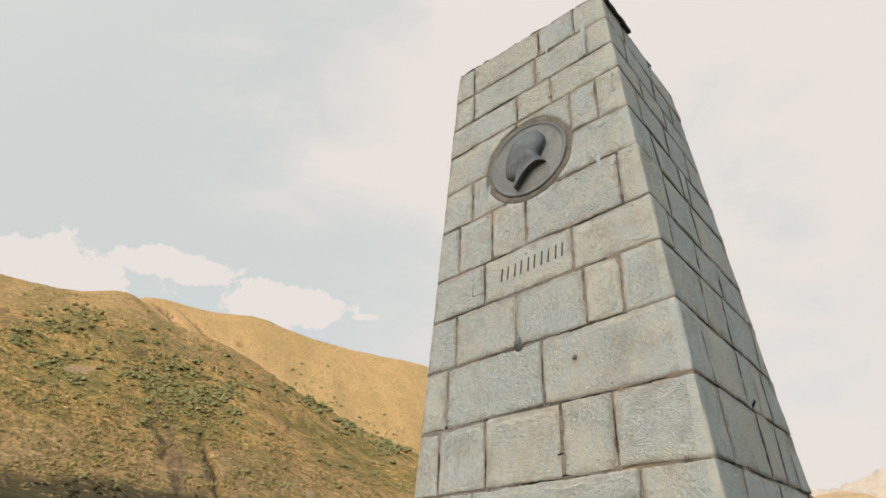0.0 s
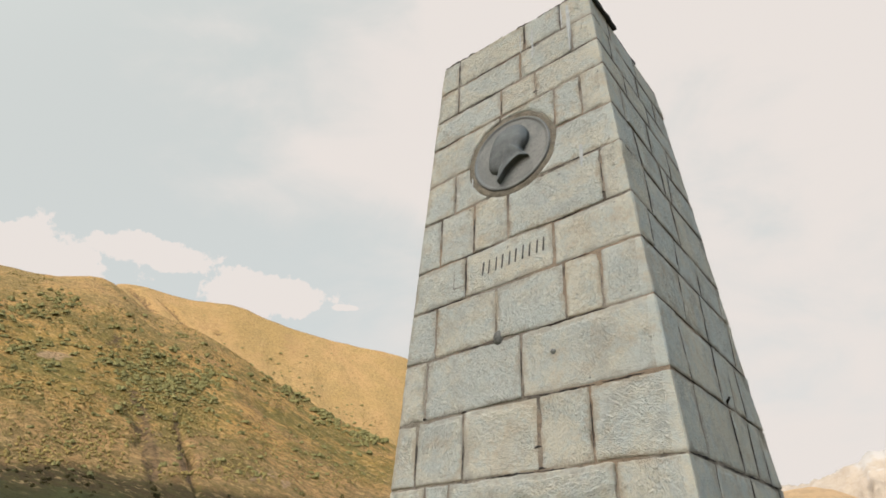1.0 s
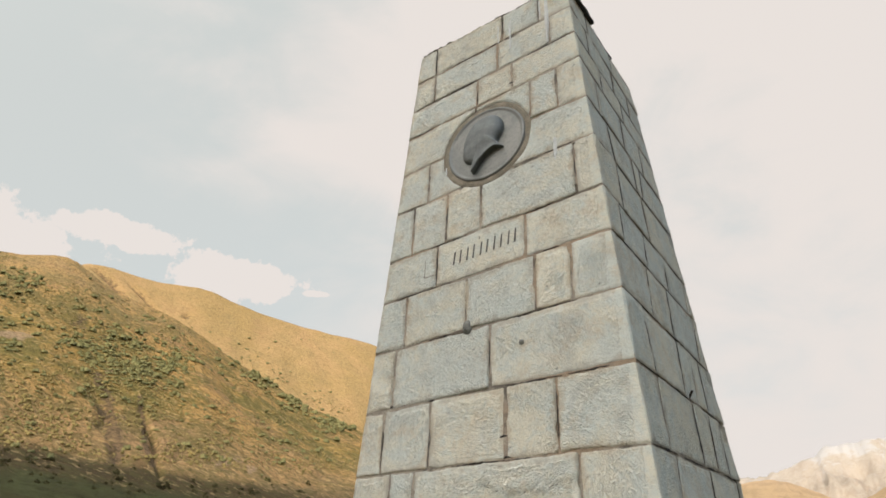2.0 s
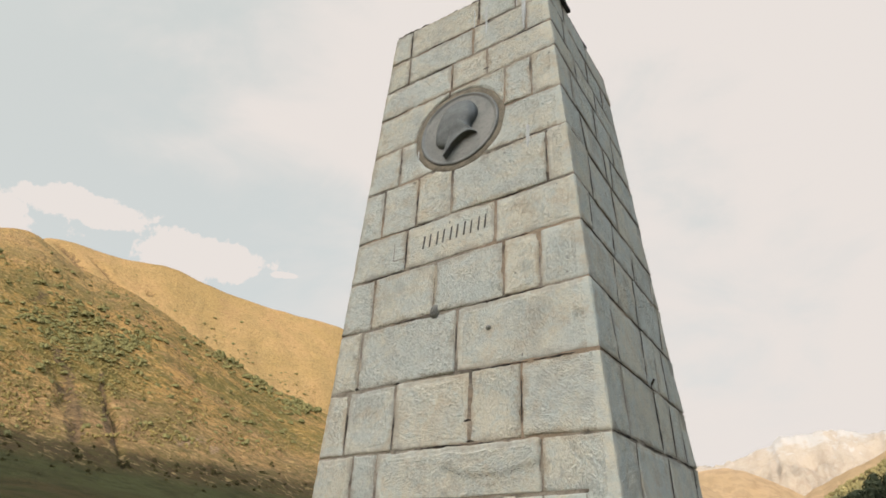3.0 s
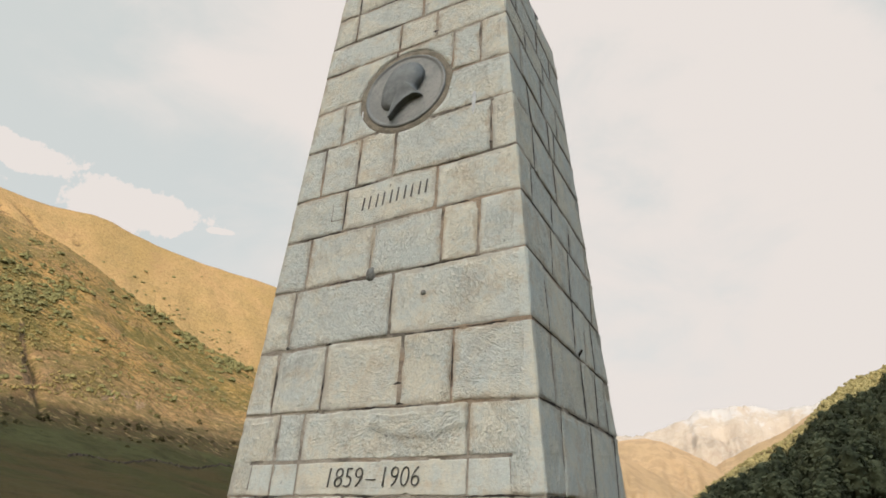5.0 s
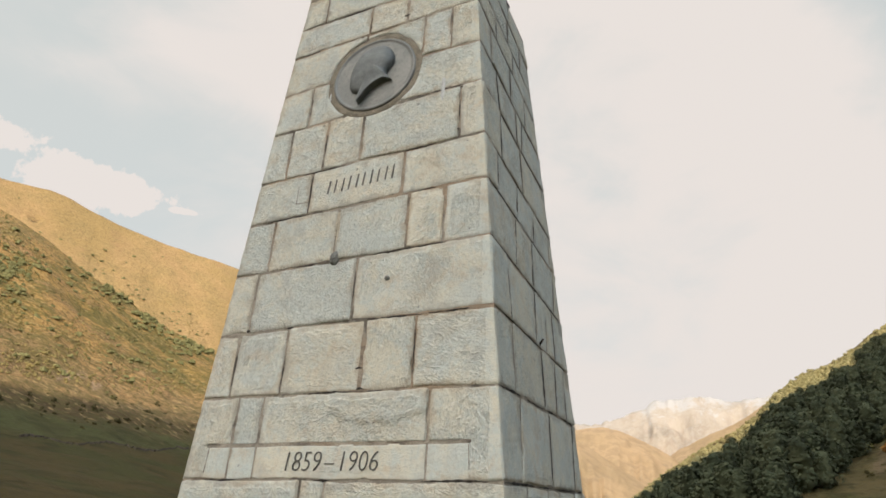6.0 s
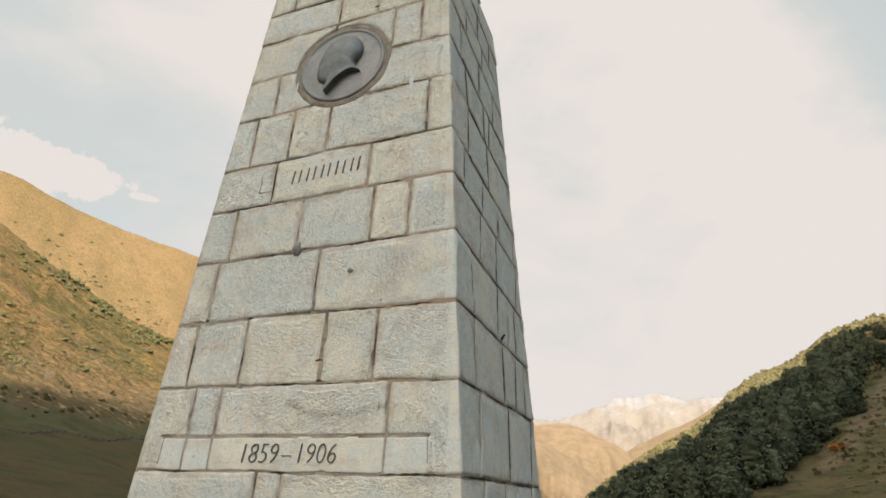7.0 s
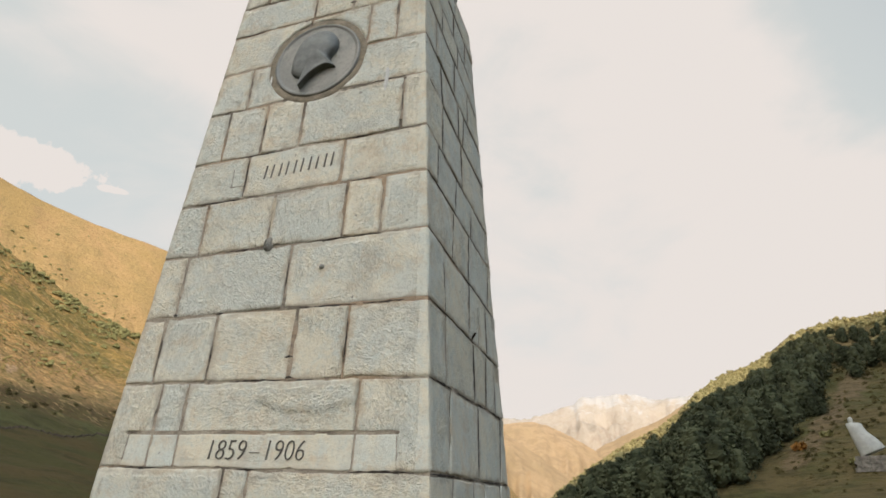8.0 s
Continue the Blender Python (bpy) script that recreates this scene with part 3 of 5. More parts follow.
def make_ground():
    az = np.concatenate([np.arange(-180, -84, 1.5), np.arange(-84, 30, 0.16), np.arange(30, 135, 3.0), np.arange(135, 180, 0.6)])
    r = np.concatenate([[0.0], np.geomspace(3, 235, 95), np.geomspace(237, 560, 160), np.geomspace(564, 960, 60), np.geomspace(964, 1100, 50), np.geomspace(1110, 4900, 150)])
    aa, rr = np.meshgrid(az, r)
    z = land(aa, rr)
    x, y = EYE_X + rr * np.sin(np.radians(aa)), EYE_Y + rr * np.cos(np.radians(aa))
    n, m = len(r), len(az)
    co = np.stack([x, y, z], -1).reshape(-1, 3)
    i, j = np.meshgrid(np.arange(n - 1), np.arange(m), indexing="ij")
    k = (j + 1) % m
    quads = np.stack([i * m + j, i * m + k, (i + 1) * m + k, (i + 1) * m + j], -1).reshape(-1, 4)[:, ::-1]
    me = bpy.data.meshes.new("ground")
    fill_mesh(me, co, quads)
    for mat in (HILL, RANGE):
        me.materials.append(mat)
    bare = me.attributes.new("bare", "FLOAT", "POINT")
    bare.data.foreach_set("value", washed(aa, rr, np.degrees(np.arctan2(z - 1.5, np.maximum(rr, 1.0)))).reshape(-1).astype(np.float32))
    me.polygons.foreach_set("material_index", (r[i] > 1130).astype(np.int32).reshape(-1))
    return tagged(new("ground", me), "dry golden pasture hillsides, shaded valley meadow and snowy far range", "ground", kind="structure")


make_ground()


# ---------------------------------------------------------------- the obelisk
BASE = 2.2                                  # height of the third course line above the ground
HALF_W, HALF_D, BATTER = 0.770, 0.751, 0.0673
MED_X, MED_Z, MED_R = -0.020, 1.932, 0.286  # medallion in the front face


def half_w(z):
    return HALF_W - BATTER * z


def half_d(z):
    return HALF_D - BATTER * z


def on_front(s, z, d):
    return Vector((s, -half_d(z) - d, z + BASE))


def on_side(s, z, d):
    return Vector((half_w(z) + d, s, z + BASE))


def on_back(s, z, d):
    return Vector((-s, half_d(z) + d, z + BASE))


def on_left(s, z, d):
    return Vector((-half_w(z) - d, -s, z + BASE))


obelisk = tagged(new("obelisk"), "tall tapering obelisk of pale hewn stone blocks with bronze medallion", "monument")
TOP_Z, FOOT_Z = 3.0, -1.6


def make_core():
    bm = bmesh.new()
    out = 0.0006                            # the mortar stands flush and laps over worn block edges
    rings = []
    for z in (FOOT_Z, TOP_Z - 0.04):
        w, d = half_w(z) + out, half_d(z) + out
        rings.append([bm.verts.new((x, y, z + BASE)) for x, y in ((-w, -d), (w, -d), (w, d), (-w, d))])
    for i in range(4):
        bm.faces.new((rings[0][i], rings[0][(i + 1) % 4], rings[1][(i + 1) % 4], rings[1][i]))
    bm.faces.new(rings[0][::-1])
    bm.faces.new(rings[1])
    part("mortar_core", bm, MORTAR, obelisk, "brown weathered lime mortar in the joints")


make_core()
rng = random.Random(7)


def spaced(a, b, step):
    n = max(2, int(round((b - a) / step)))
    return [a + (b - a) * i / n for i in range(n + 1)]


FACES = []                                  # the laid front faces, to rest small things on


def front_depth(x, z):
    """How far the hewn face stands out at a place on the front."""
    for s0, s1, low, high, o, tilt, proud, gap in FACES:
        g = x / half_w(z)
        if s0 <= x <= s1 and low(g) <= z <= high(g):
            rough = 0.0045 * noise.noise((g * 14 + o, z * 14, 0.0)) + 0.004 * noise.noise((g * 4 + o, z * 4, 5.0))
            f = (z - low(g)) / (high(g) - low(g))
            return max(0.0022, 0.004 + proud + rough + tilt[1] * (f - 0.5) * 2 + tilt[0] * ((x - s0) / (min(s1, 0.8) - s0) - 0.5) * 2)
    return 0.0


def margins(a, b, step):
    return [a, a + 0.006, a + 0.015] + spaced(a + 0.015, b - 0.015, step)[1:-1] + [b - 0.015, b - 0.006, b]


def block(columns, low, high, step=0.045, gap=0.0075, extra_rows=(), shape=None, seed=0, name="stone_block", proud=0.0, dressed=None, crisp=()):
    """A hewn block. columns: (map, s) across its seen faces; low, high: its bed lines as functions of a place on the wall's girth."""
    o = rng.random() * 100
    tilt = (rng.uniform(-0.004, 0.004), rng.uniform(-0.004, 0.004))
    verts, faces = [], []
    n = len(columns)
    frac = spaced(0.0, 1.0, step / max(0.1, high(0.0) - low(0.0)))
    e = 0.006 / (high(0.0) - low(0.0))
    frac = [0.0, e, e * 2.6] + frac[1:-1] + [1 - e * 2.6, 1 - e, 1.0]
    frac = sorted(set(frac + [f for f in extra_rows]))
    for j, f in enumerate(frac):
        for i, (where, s, g) in enumerate(columns):
            z0, z1 = low(g) + gap * (0.3 + 1.3 * abs(noise.noise((g * 4 + o, 2.0, 9.0)))), high(g) - gap * (0.3 + 1.3 * abs(noise.noise((g * 4 + o, 6.0, 9.0))))
            wav = 0.0
            if j in (0, len(frac) - 1):
                wav = 0.005 * noise.noise((g * 16 + o, j * 3.1, 1.0)) + (1 if j == 0 else -1) * 0.022 * max(0.0, noise.noise((g * 11 + o, j, 8.0)) - 0.14)
            z = z0 + (z1 - z0) * f + wav
            edge = min(i, n - 1 - i) == 0 or j in (0, len(frac) - 1)
            second = not edge and (i in (1, n - 2) or j in (1, len(frac) - 2))
            rough = 0.0045 * noise.noise((g * 14 + o, z * 14, 0.0)) + 0.004 * noise.noise((g * 4 + o, z * 4, 5.0))
            d = 0.004 + proud + rough + tilt[0] * (i / (n - 1) - 0.5) * 2 + tilt[1] * (f - 0.5) * 2
            if edge:
                d = min(d, 0.004) - 0.0022 - 0.0060 * abs(noise.noise((g * 20 + o, z * 20, 3.0)))
                chip = 0.004 * noise.noise((z * 18 + o, i, 2.0)) + 0.022 * max(0.0, noise.noise((z * 13 + o, i, 7.0)) - 0.14)
                if i in (0, n - 1) and j in (0, len(frac) - 1):
                    chip += 0.026 * abs(noise.noise((o * 3.7, i * 1.3, j * 2.1)))
                    z += (1 if j == 0 else -1) * 0.022 * abs(noise.noise((o * 5.1, i * 2.3, j * 1.7)))
                s2 = s + (chip if i == 0 else -chip if i == n - 1 else 0.0)
            else:
                s2 = s
                d = max(d, 0.0022)
                if second:
                    d = max(0.0011, d - 0.0006) - 0.005 * max(0.0, noise.noise((g * 10 + o, z * 10, 6.0)) - 0.05)
            if shape:
                s2, z, d = shape(where, s2, z, d)
            verts.append(where(s2, z, d))
    rows = len(frac)
    for j in range(rows - 1):
        for i in range(n - 1):
            faces.append((j * n + i, j * n + i + 1, (j + 1) * n + i + 1, (j + 1) * n + i))
    rim = [i for i in range(n)] + [j * n + n - 1 for j in range(1, rows)] + [(rows - 1) * n + i for i in range(n - 2, -1, -1)] + [j * n for j in range(rows - 2, 0, -1)]
    back = len(verts)
    for v in rim:
        j, i = divmod(v, n)
        where, s, g = columns[i]
        f = frac[j]
        z = low(g) + gap + (high(g) - low(g) - 2 * gap) * f
        verts.append(where(s, z, -0.10))
    for a in range(len(rim)):
        b = (a + 1) % len(rim)
        faces.append((rim[a], back + a, back + b, rim[b]))
    if columns[min(4, n - 1)][0] is on_front:
        FACES.append((columns[0][1] if columns[0][0] is on_front else -0.9, columns[-1][1] if columns[-1][0] is on_front else 9.0, low, high, o, tilt, proud, gap))
    ob = new(name, mesh_of(name, verts, faces, STONE, True))
    me = ob.data
    me.polygons.foreach_set("use_smooth", [i < (rows - 1) * (n - 1) for i in range(len(me.polygons))])
    if crisp:
        for e in me.edges:
            a, b = e.vertices
            if max(a, b) < rows * n and a % n == b % n and a % n in crisp:
                e.use_edge_sharp = True
    # mortar residue lies on the block near its joints
    front = rows * n
    mark = me.attributes.new("residue", "FLOAT", "POINT")
    ends_here = [columns[0][0](columns[0][1], (low(0.0) + high(0.0)) / 2, 0.0), columns[-1][0](columns[-1][1], (low(0.0) + high(0.0)) / 2, 0.0)]
    close = []
    for idx, v in enumerate(verts):
        if idx >= front:
            close.append(1.0)
            continue
        j, i = divmod(idx, n)
        tall = high(columns[i][2]) - low(columns[i][2])
        dist = min(frac[j] * tall, (1 - frac[j]) * tall, (v - ends_here[0]).xy.length, (v - ends_here[1]).xy.length)
        close.append(max(0.0, 1.0 - dist / 0.055))
    mark.data.foreach_set("value", close)
    if dressed:
        me.materials.append(DRESSED)
        me.polygons.foreach_set("material_index", [int(dressed(p.center)) for p in me.polygons])
    ob.parent = obelisk
    return ob


def near_medallion(where, s, z, d):
    """Cuts the blocks away round the medallion."""
    if where is not on_front:
        return s, z, d
    dx, dz = s - MED_X, z - MED_Z
    r = math.hypot(dx, dz)
    cut = MED_R + 0.022 + 0.008 * noise.noise((math.atan2(dz, dx) * 3, 0.0, 0.0))
    if r < cut - 0.010:
        return s, z, -0.06
    if r < cut + 0.012:
        return MED_X + dx / r * cut, MED_Z + dz / r * cut, d
    return s, z, d


LEDGE_X, LEDGE_Z = [-0.06, 0.034, 0.086, 0.300, 0.346, 0.44], [-0.062, -0.098, -0.118, -0.136, -0.113, -0.098]


def date_panel(where, s, z, d):
    """The smooth band under the engraved line in the course of the dates."""
    if where is not on_front or not -0.683 < s < 0.655:
        return s, z, d
    line = -0.200 - 0.021 * (s + 0.68)
    if -0.40 < s < 0.455 and z > line + 0.01:
        ledge = np.interp(s, LEDGE_X, LEDGE_Z) + 0.010 * noise.noise((s * 35, 0.0, 2.0))
        d += 0.0075 * min(1.0, max(0.0, (z - ledge) / 0.003)) * min(1.0, (s + 0.06) / 0.08) if s > -0.06 else 0.0
    if abs(z - line) < 0.0065:
        return s, z, -0.0046
    if z < line and z > line - 0.17:
        return s, z, 0.0018 + (d * 0.1)
    return s, z, d


# bed lines: height at the front's outer end, at the corner, and at the side's far end
BEDS = [(-1.60, -1.60, -1.60), (-1.15, -1.16, -1.12), (-0.74, -0.78, -0.70), (-0.352, -0.392, -0.290), (0.030, 0.004, 0.095), (0.360, 0.370, 0.413),
        (0.696, 0.736, 0.735), (1.010, 1.068, 1.066), (1.284, 1.345, 1.315), (1.633, 1.702, 1.665), (1.930, 2.000, 1.945),
        (2.230, 2.326, 2.235), (2.475, 2.556, 2.460), (2.730, 2.800, 2.700), (3.000, 3.050, 2.930)]
# upright joints of each course: in the front, and in the side (the first of these ends the corner block)
JOINTS = [([-0.30, 0.35], [-0.40, 0.25]), ([-0.45, 0.05, 0.5], [-0.5, 0.1, 0.5]), ([-0.140, -0.015], [-0.47, -0.10, 0.12, 0.50]), ([-0.550, -0.405, 0.460], [-0.460, 0.075, 0.600]),
          ([-0.618, -0.326, 0.102, 0.369], [-0.472, 0.065, 0.338, 0.560]), ([-0.578, 0.016], [-0.455, 0.025, 0.260, 0.430]), ([-0.527, -0.131, 0.280, 0.478], [-0.255, 0.078, 0.560]),
          ([-0.335, 0.229], [-0.495, -0.147, 0.20, 0.585]), ([-0.522, -0.281, -0.048, 0.536], [-0.36, 0.043]), ([-0.432, -0.02], [-0.333, 0.030, 0.140]), ([-0.10, 0.285, 0.462], [-0.40, -0.02, 0.3]),
          ([-0.087, 0.165], [-0.25, 0.10]), ([-0.432, 0.060, 0.435], [-0.36, 0.05, 0.33]), ([-0.434, 0.097, 0.366], [-0.28, 0.12])]
# lean of the side's upright joints in each course, metres for each metre of height
LEAN = [[0.15, 0.15], [0.15, 0.15, 0.15], [0.2, 0.2, 0.2, 0.2], [0.22, 0.20, 0.30], [0.14, 0.10, 0.25, 0.10], [-0.02, 0.26, 0.30, 0.10], [0.25, 0.24, 0.35], [0.18, 0.28, 0.26, 0.30], [0.15, 0.10],
        [0.0, 0.14, 0.30], [0.15, 0.2, 0.2], [0.15, 0.2], [0.15, 0.2, 0.2], [0.15, 0.2]]


def bed(k, g):
    """Height of bed line k at a place g on the girth: -1..1 along the front, 1..3 along the side."""
    a, b, c = BEDS[k]
    wave = 0.006 * noise.noise((g * 2.3, k * 7.7, 0.0))
    return (a + (b - a) * (g + 1) / 2 if g <= 1 else b + (c - b) * (g - 1) / 2) + wave


def outer_front(inset):
    return lambda s, z, d: Vector((-half_w(z) + inset, -half_d(z) - d, z + BASE))


def far_side(inset):
    return lambda s, z, d: Vector((half_w(z) + d, half_d(z) - inset, z + BASE))


def lay_courses():
    for k in range(len(JOINTS)):
        fronts, sides = JOINTS[k]
        mid = (BEDS[k][0] + BEDS[k + 1][0]) / 2
        w, d = half_w(mid), half_d(mid)

        def col_f(s):
            return (on_front, s, s / w)

        def col_s(s):
            """A place across the side; its upright leans as the joints beside it do."""
            lean = np.interp(s, [-d] + sides + [d], [0.0] + LEAN[k] + [0.0])
            return (lambda q, z, out: on_side(q + lean * (z - mid), z, out), s, 2 + s / d)

        def low(g, k=k):
            return bed(k, g)

        def high(g, k=k):
            return bed(k + 1, g)

        gap = 0.005
        ends = [-w] + fronts + [w]
        for a, b in zip(ends[:-1], ends[1:]):
            touches = abs((a + b) / 2 - MED_X) < (b - a) / 2 + MED_R + 0.03 and BEDS[k][0] < MED_Z + MED_R + 0.03 and BEDS[k + 1][1] > MED_Z - MED_R - 0.05
            dated = k == 3
            step = 0.018 if touches else 0.03
            a2 = a if a == -w else a + gap
            extra, shape = (), near_medallion if touches else None
            if dated:
                z0, z1 = low(0.0), high(0.0)
                extra = [(q - z0) / (z1 - z0) for q in (-0.186, -0.196, -0.206, -0.214, -0.220, -0.228, -0.236)]
                shape, step = date_panel, 0.014
            if b == w:                      # corner block, seen on both faces
                cols = [col_f(s) for s in margins(a2, w - 0.03, step)[:-2] + [w]]
                back_end = sides[0] - gap
                tail = [col_s(s) for s in [-d] + margins(-d + 0.03, back_end, step * 1.4)[2:]]
                corner_block(cols, tail, low, high, step, extra, shape)
            else:
                b2 = b - gap
                cols = [col_f(s) for s in margins(a2, b2, step)]
                if a == -w:
                    cols[:3] = [(outer_front(q), 0.0, -1.0) for q in (-0.004, 0.002, 0.010)]
                block(cols, low, high, step, extra_rows=extra, shape=shape, dressed=in_band if dated else None)
        ends = sides + [d]
        for a, b in zip(ends[:-1], ends[1:]):
            a2, b2 = a + gap, b if b == d else b - gap
            cols = [col_s(s) for s in margins(a2, b2, 0.05)]
            if b == d:
                cols[-3:] = [(far_side(q), 0.0, 3.0) for q in (0.006, -0.003, -0.010)]
            block(cols, low, high, 0.05)
        # the two faces turned away
        for where, half, ends in ((on_back, w, [-w, -0.2 + 0.1 * (k % 3), 0.3 - 0.1 * (k % 2), w]), (on_left, d, [-d + 0.10, -0.1 - 0.1 * (k % 3), 0.25 + 0.1 * (k % 2), d - 0.10])):
            for a, b in zip(ends[:-1], ends[1:]):
                cols = [(where, s, -1 + 0.0 * s) for s in spaced(a + gap, b - gap, 0.12)]
                if where is on_back:
                    cols = [(where, s, 3.0) for where, s, g in cols]
                block(cols, low, high, 0.12)


def smooth_margin(p):
    """The dressed margin down the corner, and the band of the dates."""
    z = p.z - BASE
    wide = 0.042 + 0.012 * noise.noise((0.0, 0.0, z * 9))
    return (half_w(z) - p.x < wide and half_d(z) + p.y < wide * 0.7) or in_band(p)


def in_band(p):
    z = p.z - BASE
    line = -0.200 - 0.021 * (p.x + 0.68)
    return -0.683 < p.x < 0.655 and line - 0.17 < z < line and p.y < -0.5


def corner_block(front_cols, side_cols, low, high, step, extra, shape):
    def beside(face, inset):
        if face == "front":
            return lambda s, z, d: Vector((half_w(z) - inset, -half_d(z) - d, z + BASE))
        return lambda s, z, d: Vector((half_w(z) + d, -half_d(z) + inset, z + BASE))

    cols = front_cols[:-1] + [(beside("front", 0.016), 0.0, 0.98), (beside("front", 0.0022), 0.0, 0.995), (beside("side", 0.0022), 0.0, 1.005), (beside("side", 0.016), 0.0, 1.02)] + side_cols[1:]
    return block(cols, low, high, step, extra_rows=extra, shape=shape, dressed=smooth_margin, crisp=(len(front_cols), len(front_cols) + 1))


lay_courses()


def make_cap():
    """A dark sheet on the top, lifting a little past the side."""
    for y0, y1, x0, x1, z, thick in ((-0.52, -0.16, -0.50, 0.595, 2.985, 0.028), (-0.13, 0.20, -0.50, 0.572, 2.950, 0.026), (0.20, 0.55, -0.50, 0.568, 2.915, 0.024)):
        bm = bmesh.new()
        ys, xs = spaced(y0, y1, 0.06), spaced(x0, x1, 0.08)
        for lift in (0.0, thick):
            for y in ys:
                for x in xs:
                    out = 0.010 * noise.noise((y * 14, lift * 30, x * 9))
                    bm.verts.new((x + (out if x in (xs[0], xs[-1]) else 0), y + (out if y in (ys[0], ys[-1]) else 0), BASE + z + lift + 0.006 * noise.noise((x * 5, y * 5, 0)) + 0.028 * (x + 0.6) - 0.02))
        bm.verts.ensure_lookup_table()
        n, m = len(xs), len(ys)
        for j in range(m - 1):
            for i in range(n - 1):
                q = [j * n + i, j * n + i + 1, (j + 1) * n + i + 1, (j + 1) * n + i]
                bm.faces.new([bm.verts[v] for v in q[::-1]])
                bm.faces.new([bm.verts[v + n * m] for v in q])
        ring = [i for i in range(n)] + [j * n + n - 1 for j in range(1, m)] + [(m - 1) * n + i for i in range(n - 2, -1, -1)] + [j * n for j in range(m - 2, 0, -1)]
        for a in range(len(ring)):
            b = (a + 1) % len(ring)
            bm.faces.new([bm.verts[v] for v in (ring[a], ring[b], ring[b] + n * m, ring[a] + n * m)])
        part("cap_sheet", bm, CAP, obelisk, "dark weathered roofing sheet on the top")


make_cap()


def make_crumbs():
    """Crumbling mortar along the front of the top."""
    bm = bmesh.new()
    rows = []
    for i in range(70):
        x = -0.565 + 1.10 * i / 69
        z = bed(14, x / 0.57)
        h = 0.014 + 0.034 * max(0.0, noise.noise((x * 9, 0.0, 3.0)) + 0.15) + 0.008 * noise.noise((x * 40, 1.0, 3.0)) + (0.012 if x < -0.30 else 0.0)
        front = -half_d(z) + 0.012 + 0.012 * noise.noise((x * 25, 5.0, 0.0))
        rows.append([bm.verts.new((x, front, z + BASE - 0.02)), bm.verts.new((x, front - 0.004, z + BASE + h * 0.6)), bm.verts.new((x, front + 0.02, z + BASE + h)), bm.verts.new((x, front + 0.12, z + BASE + h * 0.8)), bm.verts.new((x, front + 0.14, z + BASE - 0.03))])
    for a, b in zip(rows[:-1], rows[1:]):
        for k in range(4):
            bm.faces.new((a[k], b[k], b[k + 1], a[k + 1]))
    part("mortar_capping", bm, DARK_MORTAR, obelisk, "crumbling dark mortar along the top edge")


make_crumbs()


def make_plinth():
    bm = bmesh.new()
    bmesh.ops.create_cube(bm, size=1.0)
    bmesh.ops.scale(bm, vec=(2.5, 2.45, 0.62), verts=bm.verts[:])
    bmesh.ops.translate(bm, vec=(0, 0, 0.30), verts=bm.verts[:])
    bmesh.ops.bevel(bm, geom=bm.edges[:], offset=0.02, segments=2, affect="EDGES")
    part("plinth", bm, CONCRETE, obelisk, "weathered concrete plinth on the ground")


make_plinth()


def front_frame(x, z, d=0.0):
    """Pose on the front face: x to the right, y up the face, z outwards."""
    lean = math.degrees(math.atan(BATTER))
    p = on_front(x, z, d)
    return pose(p.x, p.y, p.z, 90 - lean, 0, 0)


